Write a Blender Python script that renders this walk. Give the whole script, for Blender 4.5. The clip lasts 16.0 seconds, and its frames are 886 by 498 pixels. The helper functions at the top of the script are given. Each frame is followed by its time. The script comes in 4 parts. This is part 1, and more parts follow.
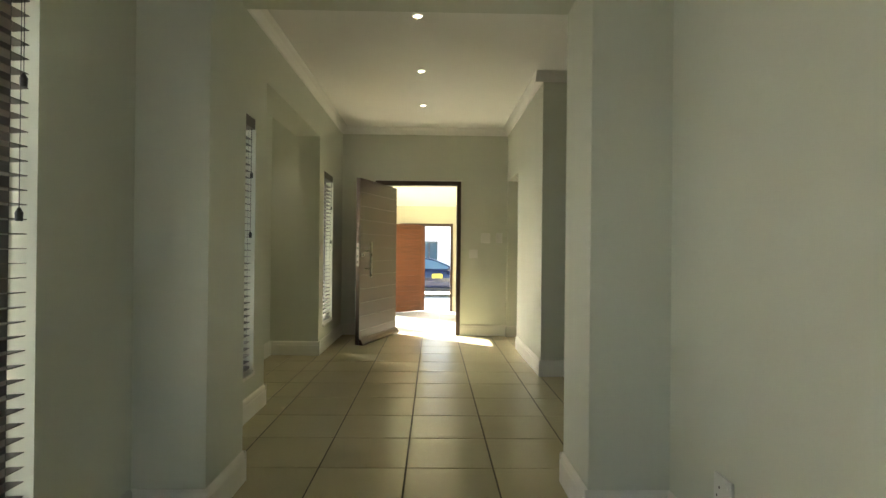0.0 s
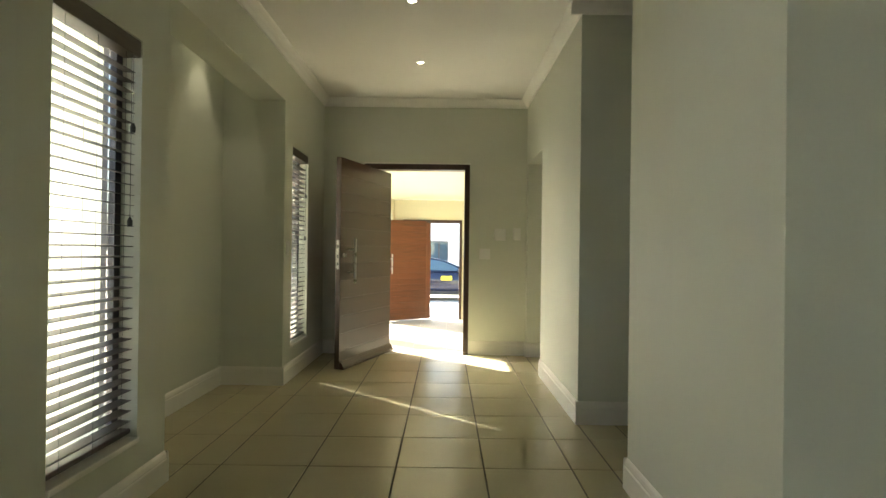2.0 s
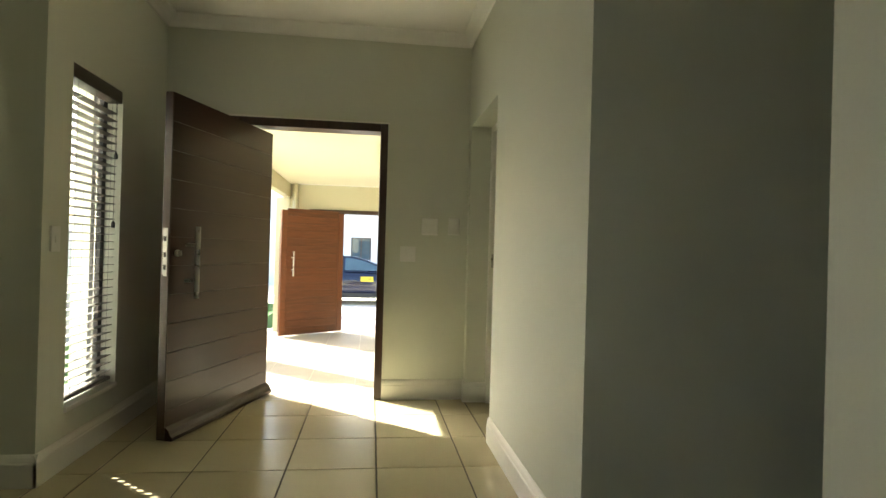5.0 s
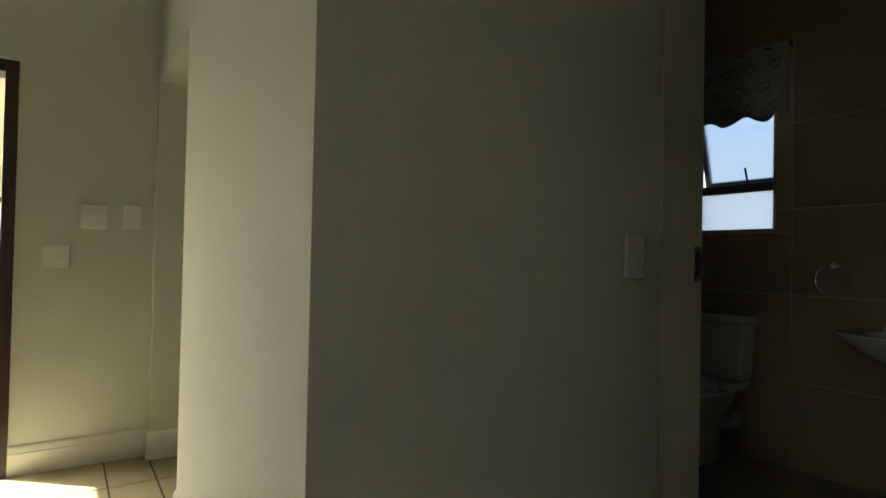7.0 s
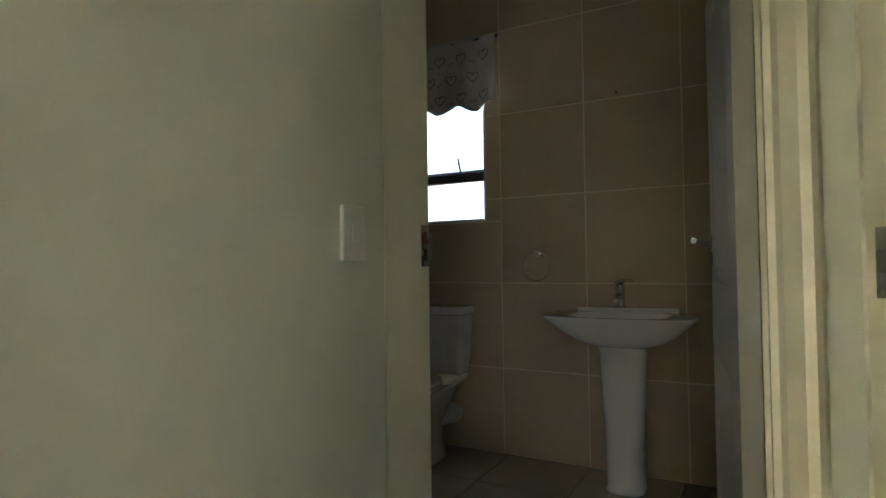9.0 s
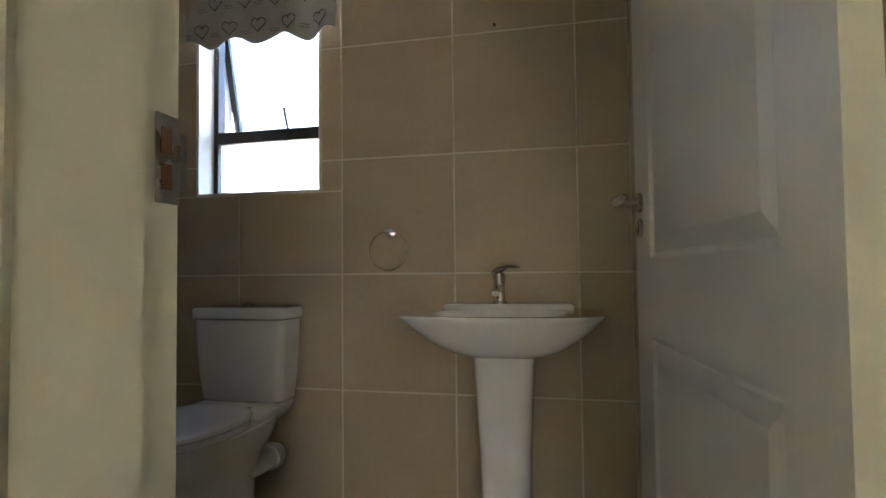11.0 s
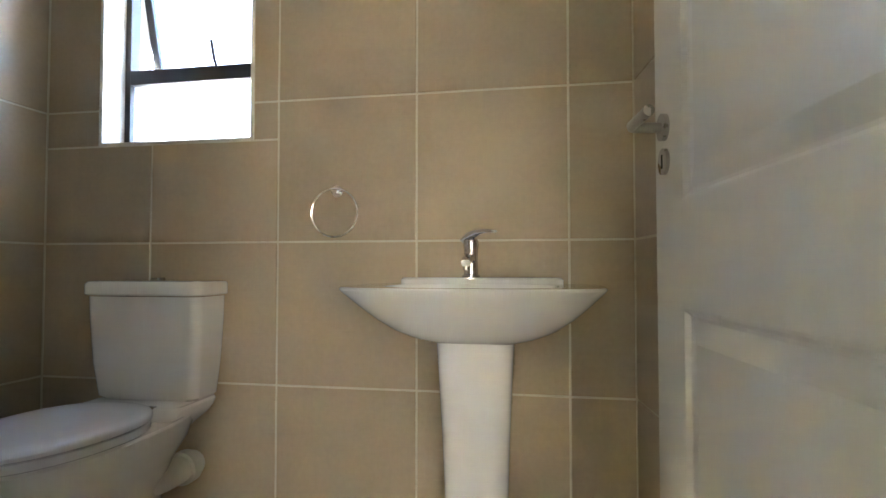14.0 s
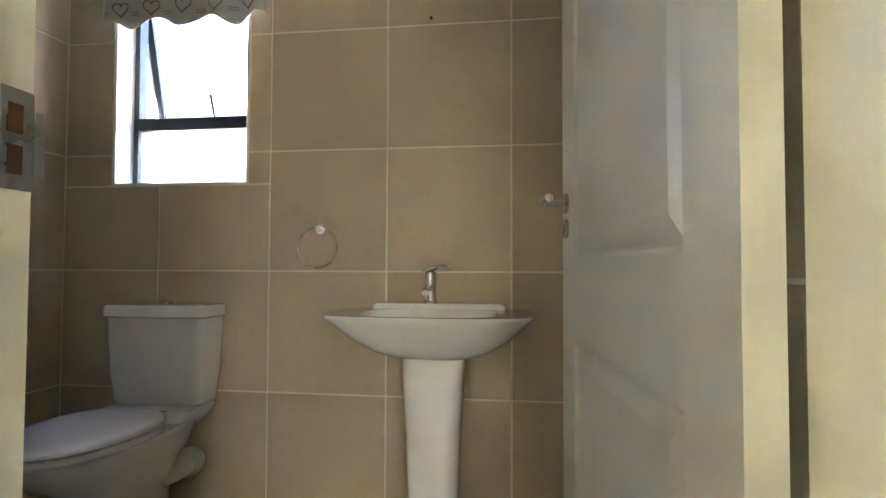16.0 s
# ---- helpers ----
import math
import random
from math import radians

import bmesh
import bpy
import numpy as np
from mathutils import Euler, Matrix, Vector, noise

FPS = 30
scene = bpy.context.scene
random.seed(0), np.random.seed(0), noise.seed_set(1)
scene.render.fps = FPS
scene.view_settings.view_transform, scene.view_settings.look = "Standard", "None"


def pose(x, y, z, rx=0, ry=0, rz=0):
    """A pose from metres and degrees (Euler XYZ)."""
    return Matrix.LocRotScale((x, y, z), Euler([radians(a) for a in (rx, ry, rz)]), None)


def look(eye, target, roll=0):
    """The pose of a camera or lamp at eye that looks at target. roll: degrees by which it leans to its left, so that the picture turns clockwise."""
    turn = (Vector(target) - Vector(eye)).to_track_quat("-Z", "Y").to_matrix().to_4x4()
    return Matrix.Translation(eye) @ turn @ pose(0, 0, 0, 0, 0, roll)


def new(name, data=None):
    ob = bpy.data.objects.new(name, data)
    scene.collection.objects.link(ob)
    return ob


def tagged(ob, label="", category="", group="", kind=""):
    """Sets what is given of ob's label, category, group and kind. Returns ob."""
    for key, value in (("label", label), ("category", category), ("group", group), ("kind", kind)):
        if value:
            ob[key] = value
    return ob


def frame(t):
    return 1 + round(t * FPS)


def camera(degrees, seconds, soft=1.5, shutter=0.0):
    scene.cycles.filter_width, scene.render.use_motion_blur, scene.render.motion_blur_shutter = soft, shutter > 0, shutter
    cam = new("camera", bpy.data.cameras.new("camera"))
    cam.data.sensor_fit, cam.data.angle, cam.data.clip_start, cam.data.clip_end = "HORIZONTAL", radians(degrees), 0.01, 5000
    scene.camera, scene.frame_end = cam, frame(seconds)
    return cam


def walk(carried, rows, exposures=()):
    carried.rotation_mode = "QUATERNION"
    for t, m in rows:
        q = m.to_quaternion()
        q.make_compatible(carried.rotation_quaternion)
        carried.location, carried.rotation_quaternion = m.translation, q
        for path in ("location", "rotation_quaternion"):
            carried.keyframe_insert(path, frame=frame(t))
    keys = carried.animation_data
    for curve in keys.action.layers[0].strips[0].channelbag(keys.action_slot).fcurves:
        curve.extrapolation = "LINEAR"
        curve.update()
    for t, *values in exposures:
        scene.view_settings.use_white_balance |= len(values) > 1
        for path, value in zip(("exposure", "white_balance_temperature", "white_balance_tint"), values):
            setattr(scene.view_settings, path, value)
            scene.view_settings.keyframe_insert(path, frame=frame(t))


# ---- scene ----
cam = camera(76.1, 16.0)
PATH = [
    (0, (-0.09, -0.149, 1.12), (-0.055, 1.851, 1.127), 0.6),
    (0.5, (-0.033, 0.228, 1.107), (-0.01, 2.228, 1.115), 0.5),
    (1, (-0.041, 0.604, 1.123), (-0.028, 2.604, 1.131), 0.6),
    (1.5, (-0.011, 0.942, 1.108), (-0.012, 2.942, 1.12), 0.7),
    (2, (0.022, 1.269, 1.106), (0.013, 3.269, 1.115), 0.7),
    (2.5, (0.022, 1.618, 1.106), (0.005, 3.618, 1.115), 0.8),
    (3, (0.046, 1.932, 1.118), (0.033, 3.932, 1.12), 0.9),
    (5.3, (0.201, 3.289, 1.109), (0.577, 5.253, 1.121), 1.7),
    (5.5, (0.22, 3.385, 1.106), (0.701, 5.326, 1.125), 1.6),
    (6, (0.323, 3.58, 1.102), (1.026, 5.452, 1.126), 1.5),
    (6.5, (0.424, 3.734, 1.121), (1.324, 5.521, 1.135), 1.2),
    (7, (0.486, 3.866, 1.116), (1.596, 5.53, 1.148), 1.2),
    (7.5, (0.526, 3.957, 1.114), (1.861, 5.446, 1.151), 0.7),
    (8, (0.593, 3.992, 1.098), (2.118, 5.284, 1.155), -0.3),
    (8.5, (0.719, 4.044, 1.082), (2.385, 5.149, 1.137), -0.5),
    (9, (0.87, 4.158, 1.06), (2.624, 5.117, 1.115), -0.7),
    (9.2, (0.933, 4.208, 1.059), (2.715, 5.113, 1.108), -0.6),
    (11.3, (1.744, 4.48, 0.954), (3.7, 4.89, 1.019), -0.7),
    (11.5, (1.814, 4.488, 0.949), (3.774, 4.885, 1.004), -0.7),
    (12, (1.976, 4.51, 0.898), (3.938, 4.891, 0.957), -0.5),
    (12.5, (2.079, 4.522, 0.868), (4.044, 4.893, 0.929), -0.3),
    (13, (2.125, 4.528, 0.848), (4.09, 4.896, 0.915), -0.2),
    (13.5, (2.122, 4.526, 0.852), (4.088, 4.887, 0.92), -0.0),
    (14, (2.059, 4.516, 0.868), (4.026, 4.871, 0.933), 0.0),
    (14.5, (1.973, 4.502, 0.877), (3.941, 4.852, 0.943), 0.1),
    (15, (1.904, 4.475, 0.889), (3.874, 4.814, 0.957), 0.2),
    (15.5, (1.817, 4.439, 0.919), (3.791, 4.756, 0.988), 0.2),
    (16, (1.698, 4.405, 0.967), (3.678, 4.681, 1.034), 0.2),
]
walk(cam, [(t, look(e, g, r)) for t, e, g, r in PATH],
     exposures=[(0.0, 3.25, 6500, 2), (0.9, 3.35, 6500, 2), (2.3, 3.0, 6500, 2), (3.2, 2.85, 6500, 2), (5.5, 2.65, 6500, 2), (7.0, 2.5, 6500, 3), (8.0, 3.15, 6300, 5), (9.2, 4.6, 6500, 7),
                (11.3, 5.75, 6700, 12), (12.5, 6.3, 6600, 12), (14.0, 6.9, 6600, 12), (15.0, 6.85, 6700, 12), (16.0, 6.6, 6700, 12)])

# ---- light: sun from the west over the porch, clear sky, downlights ----
SUN = Vector((0.596, -0.515, -0.616))
world = bpy.data.worlds.new("sky")
scene.world = world
world.use_nodes = True
wn = world.node_tree
sky = wn.nodes.new("ShaderNodeTexSky")
sky.sky_type, sky.sun_disc = "NISHITA", False
sky.sun_elevation = radians(38)
sky.dust_density, sky.ozone_density = 5.0, 0.4
sky.sun_rotation = math.atan2(-SUN.x, -SUN.y)
wn.links.new(sky.outputs[0], wn.nodes["Background"].inputs[0])
wn.nodes["Background"].inputs[1].default_value = 0.14
sun = new("sun", bpy.data.lights.new("sun", "SUN"))
sun.data.energy, sun.data.angle, sun.data.color = 4.5, radians(0.5), (1.0, 0.95, 0.86)
sun.matrix_world = look((0, 0, 30), Vector((0, 0, 30)) + SUN)


# ---- materials ----
def mat(name, color, rough=0.6, metal=0.0, vary=0.06, scale=3.0, fine=60.0, bump=0.05, coat=0.0, spec=0.5, random_tint=0.0, warp=(1, 1, 1)):
    m = bpy.data.materials.new(name)
    m.use_nodes = True
    nt = m.node_tree
    b = nt.nodes["Principled BSDF"]
    b.inputs["Roughness"].default_value = rough
    b.inputs["Metallic"].default_value = metal
    b.inputs["Coat Weight"].default_value = coat
    b.inputs["Specular IOR Level"].default_value = spec
    co = nt.nodes.new("ShaderNodeTexCoord")
    mp = nt.nodes.new("ShaderNodeMapping")
    mp.inputs["Scale"].default_value = warp
    nt.links.new(co.outputs["Object"], mp.inputs["Vector"])
    n1, n2 = nt.nodes.new("ShaderNodeTexNoise"), nt.nodes.new("ShaderNodeTexNoise")
    n1.inputs["Scale"].default_value, n1.inputs["Detail"].default_value = scale, 4
    n2.inputs["Scale"].default_value, n2.inputs["Detail"].default_value = fine, 3
    for n in (n1, n2):
        nt.links.new(mp.outputs[0], n.inputs["Vector"])
    mul = nt.nodes.new("ShaderNodeMath")
    mul.operation = "MULTIPLY_ADD"
    mul.inputs[1].default_value = 0.35
    nt.links.new(n2.outputs["Fac"], mul.inputs[0])
    nt.links.new(n1.outputs["Fac"], mul.inputs[2])
    fac = mul.outputs[0]
    if random_tint:
        oi = nt.nodes.new("ShaderNodeObjectInfo")
        ad = nt.nodes.new("ShaderNodeMath")
        ad.operation = "MULTIPLY_ADD"
        ad.inputs[1].default_value = random_tint
        nt.links.new(oi.outputs["Random"], ad.inputs[0])
        nt.links.new(fac, ad.inputs[2])
        fac = ad.outputs[0]
        off = nt.nodes.new("ShaderNodeVectorMath")
        off.operation = "MULTIPLY_ADD"
        off.inputs[1].default_value = (37, 51, 23)
        nt.links.new(oi.outputs["Random"], off.inputs[0])
        nt.links.new(co.outputs["Object"], off.inputs[2])
        nt.links.new(off.outputs[0], mp.inputs["Vector"])
    ramp = nt.nodes.new("ShaderNodeValToRGB")
    lo = [max(0, c * (1 - vary)) for c in color]
    hi = [min(1, c * (1 + vary)) for c in color]
    ramp.color_ramp.elements[0].position, ramp.color_ramp.elements[1].position = 0.4, 0.95
    ramp.color_ramp.elements[0].color = (*lo, 1)
    ramp.color_ramp.elements[1].color = (*hi, 1)
    nt.links.new(fac, ramp.inputs[0])
    nt.links.new(ramp.outputs[0], b.inputs["Base Color"])
    if bump:
        bp = nt.nodes.new("ShaderNodeBump")
        bp.inputs["Strength"].default_value, bp.inputs["Distance"].default_value = bump, 0.004
        nt.links.new(fac, bp.inputs["Height"])
        nt.links.new(bp.outputs[0], b.inputs["Normal"])
        rr = nt.nodes.new("ShaderNodeMapRange")
        rr.inputs["To Min"].default_value, rr.inputs["To Max"].default_value = max(0.02, rough * 0.88), min(1, rough * 1.12)
        nt.links.new(n1.outputs["Fac"], rr.inputs["Value"])
        nt.links.new(rr.outputs[0], b.inputs["Roughness"])
    return m


def glow(name, color, strength):
    m = bpy.data.materials.new(name)
    m.use_nodes = True
    b = m.node_tree.nodes["Principled BSDF"]
    b.inputs["Emission Color"].default_value = (*color, 1)
    b.inputs["Emission Strength"].default_value = strength
    return m


def glass(name, rough=0.0, tint=(1, 1, 1)):
    m = bpy.data.materials.new(name)
    m.use_nodes = True
    b = m.node_tree.nodes["Principled BSDF"]
    b.inputs["Base Color"].default_value = (*tint, 1)
    b.inputs["Transmission Weight"].default_value = 1
    b.inputs["Roughness"].default_value = rough
    b.inputs["IOR"].default_value = 1.45
    return m


PAINT = mat("greige_wall_paint", (0.635, 0.645, 0.545), 0.55, vary=0.035, scale=1.6, fine=180, bump=0.12)
CEIL = mat("white_ceiling_paint", (0.87, 0.86, 0.81), 0.8, vary=0.02, scale=2, fine=120, bump=0.08)
TRIM = mat("white_gloss_trim", (0.78, 0.76, 0.69), 0.35, vary=0.03, scale=5, fine=90, bump=0.03)
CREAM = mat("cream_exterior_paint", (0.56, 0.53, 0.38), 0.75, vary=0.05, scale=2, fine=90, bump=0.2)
# paler than CREAM: brightness put into the colour of a shaded wall
CREAM_LIFTED = mat("brightened_cream_plaster", (0.82, 0.79, 0.66), 0.75, vary=0.05, scale=2, fine=90, bump=0.2)
# white plaster with the bluish shade of its unlit faces in the colour
WHITE_EXT = mat("shade_tinted_white_exterior", (0.68, 0.70, 0.75), 0.8, vary=0.05, scale=1.2, fine=60, bump=0.25)
FTILE = mat("beige_floor_tile", (0.49, 0.435, 0.28), 0.26, vary=0.06, scale=1.6, fine=90, bump=0, random_tint=0.15)
FTILE_WC = mat("grey_beige_wc_floor_tile", (0.36, 0.31, 0.23), 0.4, vary=0.08, scale=2, fine=90, bump=0, random_tint=0.12)
WTILE = mat("tan_wall_tile", (0.47, 0.370, 0.248), 0.30, vary=0.13, scale=2.4, fine=60, bump=0, random_tint=0.14)
GROUT_D = mat("dark_floor_grout", (0.10, 0.08, 0.055), 0.9, vary=0.2, bump=0.1)
GROUT_L = mat("light_wall_grout", (0.70, 0.65, 0.52), 0.9, vary=0.08, bump=0.1)
DOORWOOD = mat("dark_stained_wood", (0.034, 0.013, 0.007), 0.30, vary=0.16, scale=1.5, fine=14, bump=0, coat=0.03, spec=0.25, warp=(1.2, 1.2, 14))
FRAMEWOOD = mat("dark_frame_wood", (0.045, 0.022, 0.013), 0.35, vary=0.35, scale=3, fine=40, bump=0.1, warp=(10, 10, 1))
REDWOOD = mat("red_brown_wood", (0.105, 0.034, 0.013), 0.38, vary=0.35, scale=3, fine=30, bump=0.12, random_tint=0.25, warp=(1.2, 1.2, 14))
STEEL = mat("brushed_steel", (0.45, 0.43, 0.40), 0.28, metal=1.0, vary=0.08, scale=20, fine=200, bump=0.03)
CHROME = mat("chrome", (0.52, 0.52, 0.53), 0.08, metal=1.0, vary=0.03, bump=0)
CERAMIC = mat("white_ceramic", (0.82, 0.81, 0.79), 0.12, vary=0.015, scale=2, fine=20, bump=0.01, coat=0.5)
SEATP = mat("white_plastic_seat", (0.80, 0.80, 0.80), 0.22, vary=0.02, bump=0.01)
PLASTIC = mat("white_switch_plastic", (0.76, 0.75, 0.70), 0.35, vary=0.03, bump=0.01)
DOORPAINT = mat("white_painted_door", (0.74, 0.72, 0.66), 0.38, vary=0.03, scale=4, fine=120, bump=0.05)
SLAT = mat("dark_brown_slat", (0.075, 0.058, 0.045), 0.4, vary=0.25, scale=6, fine=60, bump=0.05, warp=(6, 1, 6))
ALU = mat("dark_bronze_aluminium", (0.045, 0.042, 0.045), 0.35, metal=0.3, vary=0.1, bump=0.02)
BLACK = mat("black_plastic", (0.02, 0.02, 0.02), 0.5, vary=0.2, bump=0.02)
RUBBER = mat("black_rubber", (0.025, 0.025, 0.027), 0.8, vary=0.2, bump=0.1)
CARPAINT = mat("dark_blue_car_paint", (0.005, 0.009, 0.032), 0.2, vary=0.05, bump=0, coat=0.4)
YELLOW = mat("yellow_sticker", (0.80, 0.62, 0.04), 0.5, vary=0.05, bump=0)
DARK = mat("dark_mark", (0.06, 0.055, 0.05), 0.6, vary=0.1, bump=0)
PAVE = mat("grey_brick_paving", (0.36, 0.33, 0.32), 0.85, vary=0.2, scale=3, fine=50, bump=0.2, random_tint=0.3)
PORCHTILE = mat("pale_porch_tile", (0.38, 0.335, 0.265), 0.55, vary=0.1, scale=4, fine=60, bump=0.05, random_tint=0.15)
# pale so that the ground outside reflects sun into the hall
BOUNCE_GROUND = mat("pale_bounce_ground", (0.60, 0.57, 0.49), 0.85, vary=0.12, scale=1.5, fine=40, bump=0.15)
GROUND = mat("sandy_ground", (0.32, 0.29, 0.25), 0.9, vary=0.2, scale=1.5, fine=30, bump=0.3)
LAWN = mat("lawn_green", (0.07, 0.15, 0.03), 0.8, vary=0.35, scale=6, fine=60, bump=0.3)
PORCH_CEIL = mat("cream_porch_ceiling_paint", (0.74, 0.71, 0.55), 0.75, vary=0.03, scale=2, fine=90, bump=0.1)
FRAMEPAINT = mat("cream_frame_enamel", (0.80, 0.76, 0.60), 0.32, vary=0.03, scale=5, fine=90, bump=0.03)
LEAF = mat("green_leaf", (0.055, 0.12, 0.03), 0.6, vary=0.4, scale=8, fine=40, bump=0.0, random_tint=0.4)
BARK = mat("bark", (0.14, 0.10, 0.07), 0.9, vary=0.3, scale=8, fine=50, bump=0.4)
FABRIC = mat("cream_cotton", (0.60, 0.58, 0.54), 0.95, vary=0.06, scale=20, fine=400, bump=0.15)
PRINT = mat("grey_fabric_print", (0.10, 0.09, 0.09), 0.95, vary=0.15, scale=40, fine=300, bump=0.05)
CLEAR = glass("clear_glass")
FROST = glass("frosted_glass", 0.55, (0.39, 0.44, 0.53))
CARGLASS = mat("tinted_car_glass", (0.05, 0.09, 0.12), 0.06, vary=0.1, bump=0, coat=0.5)
PIPE = mat("white_pvc_pipe", (0.72, 0.71, 0.68), 0.4, vary=0.04, bump=0.01)
LED = glow("warm_downlight_lens", (1.0, 0.86, 0.66), 4.0)
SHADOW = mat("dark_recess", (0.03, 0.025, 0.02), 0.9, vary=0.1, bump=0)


# ---- building helpers ----
def link(name, bm, material, parent=None, label="", smooth=False, loc=None, rot=0.0):
    me = bpy.data.meshes.new(name)
    bmesh.ops.recalc_face_normals(bm, faces=bm.faces)
    if smooth:
        for f in bm.faces:
            f.smooth = True
    bm.to_mesh(me)
    bm.free()
    me.materials.append(material)
    ob = new(name, me)
    if loc is not None:
        ob.location = loc
    ob.rotation_euler.z = rot
    if smooth:
        me.set_sharp_from_angle(angle=radians(40))
    if parent:
        ob.parent = parent
    if label:
        ob["label"] = label
    return ob


def part(name, bm, material, parent, label="", smooth=False):
    return link(name, bm, material, parent, label, smooth)


def thing(name, label, category, loc=(0, 0, 0), rot=0.0, group="", kind=""):
    ob = new(name)
    ob.location = loc
    ob.rotation_euler.z = rot
    ob.empty_display_size = 0.1
    return tagged(ob, label, category, group, kind)


def box(bm, x0, x1, y0, y1, z0, z1, bevel=0.0, seg=2):
    r = bmesh.ops.create_cube(bm, size=1)
    vs = r["verts"]
    for v in vs:
        v.co = Vector((x0 + (v.co.x + .5) * (x1 - x0), y0 + (v.co.y + .5) * (y1 - y0), z0 + (v.co.z + .5) * (z1 - z0)))
    if bevel:
        es = list({e for v in vs for e in v.link_edges})
        bmesh.ops.bevel(bm, geom=es, offset=bevel, segments=seg, affect="EDGES", profile=0.5)
    return bm


def B(*a, **k):
    return box(bmesh.new(), *a, **k)


def boxes(*lst, bevel=0.0):
    bm = bmesh.new()
    for b in lst:
        box(bm, *b, bevel=bevel)
    return bm


def cyl(bm, p, q, r0, r1=None, n=20):
    p, q = Vector(p), Vector(q)
    d = q - p
    m = Matrix.Translation((p + q) / 2) @ d.to_track_quat("Z", "Y").to_matrix().to_4x4()
    bmesh.ops.create_cone(bm, cap_ends=True, segments=n, radius1=r0, radius2=r0 if r1 is None else r1, depth=d.length, matrix=m)
    return bm


def tube(bm, pts, r, n=10, closed=False):
    pts = [Vector(p) for p in pts]
    rings = []
    up = Vector((0, 0, 1))
    for i, p in enumerate(pts):
        a = pts[i - 1] if (i or closed) else p
        b = pts[(i + 1) % len(pts)] if (i < len(pts) - 1 or closed) else p
        d = (b - a).normalized()
        s = d.cross(up)
        if s.length < 1e-3:
            s = d.cross(Vector((1, 0, 0)))
        s.normalize()
        u = s.cross(d)
        rings.append([bm.verts.new(p + r * (math.cos(2 * math.pi * k / n) * s + math.sin(2 * math.pi * k / n) * u)) for k in range(n)])
    m = len(rings)
    for i in range(m if closed else m - 1):
        A, C = rings[i], rings[(i + 1) % m]
        for k in range(n):
            bm.faces.new((A[k], A[(k + 1) % n], C[(k + 1) % n], C[k]))
    if not closed:
        bm.faces.new(rings[0]), bm.faces.new(rings[-1][::-1])
    return bm


def loft(bm, rings, cap0=True, cap1=True):
    vs = [[bm.verts.new(p) for p in r] for r in rings]
    n = len(vs[0])
    for A, C in zip(vs, vs[1:]):
        for k in range(n):
            bm.faces.new((A[k], A[(k + 1) % n], C[(k + 1) % n], C[k]))
    if cap0:
        bm.faces.new(vs[0][::-1])
    if cap1:
        bm.faces.new(vs[-1])
    return bm


def oval(cx, cy, z, a, b, e=2.0, n=48, flat=None):
    pts = []
    for k in range(n):
        t = 2 * math.pi * k / n
        c, s = math.cos(t), math.sin(t)
        x = cx + a * math.copysign(abs(c) ** (2 / e), c)
        y = cy + b * math.copysign(abs(s) ** (2 / e), s)
        if flat is not None:
            x = min(x, flat)
        pts.append(Vector((x, y, z)))
    return pts


def structure(name, bm, material, label, category):
    return tagged(link(name, bm, material), label, category, kind="structure")


def profile_run(bm, prof, p, q, inward):
    """Sweep a profile of (out, up) pairs from p to q along a wall whose inside is towards inward."""
    p, q, o = Vector((*p, 0)), Vector((*q, 0)), Vector((*inward, 0))
    A = [bm.verts.new(p + o * u + Vector((0, 0, w))) for u, w in prof]
    C = [bm.verts.new(q + o * u + Vector((0, 0, w))) for u, w in prof]
    n = len(prof)
    for k in range(n):
        bm.faces.new((A[k], A[(k + 1) % n], C[(k + 1) % n], C[k]))
    bm.faces.new(A[::-1]), bm.faces.new(C)

# ---- plan ----
XL, XR, YF, ZC = -1.30, 0.89, 7.365, 2.74       # hall: left wall, right wall, far wall, ceiling
YB = -3.0                                        # back of the room behind
Y0, Y1 = 2.16, 2.60                              # cross wall with the wide opening
L0, L1 = 3.94, 4.942                             # lobby, and the niche across from it
WX, WY0, WY1 = 3.825, 4.25, 6.305                # wc: basin wall, right end and left wall
DX0, DX1 = 2.0, 2.22                             # wc door wall
WINS = [(1.02, 1.60), (3.15, 3.71), (6.12, 6.68)]
WZ0, WZ1 = 0.28, 2.00
ZT = 2.325                                       # niche head
TH = 0.26

# left wall with three tall windows and the niche opening
XO = XL - TH
segs = []
y = YB
for a, b in WINS[:2]:
    segs += [(XO, XL, y, a, 0, ZC), (XO, XL, a, b, 0, WZ0), (XO, XL, a, b, WZ1, ZC)]
    y = b
segs += [(XO, XL, y, 3.95, 0, ZC), (XO, XL, 3.95, 5.89, ZT, ZC)]
a, b = WINS[2]
segs += [(XO, XL, 5.89, a, 0, ZC), (XO, XL, a, b, 0, WZ0), (XO, XL, a, b, WZ1, ZC), (XO, XL, b, YF + 0.25, 0, ZC)]
structure("wall_west", boxes(*segs), PAINT, "greige painted hall wall with tall narrow windows", "wall")
structure("wall_niche", boxes((-1.93, -1.81, 3.86, 6.14, 0, ZC), (-1.81, XO, 3.86, 3.95, 0, ZC), (-1.81, XO, 5.89, 6.14, 0, ZC)), PAINT,
          "greige painted walls of the side niche", "wall")
# brightened skin; the stretch past the niche is added to cut sun and bounce
structure("niche_outer_wall", boxes((-2.25, XO - .002, 3.82, 3.859, -.25, 2.6)), CREAM_LIFTED, "cream plastered outside skin of the niche, brightened and extended to block sun", "wall")
# far wall with the entrance
DL, DR, DH = -0.86, 0.275, 2.045
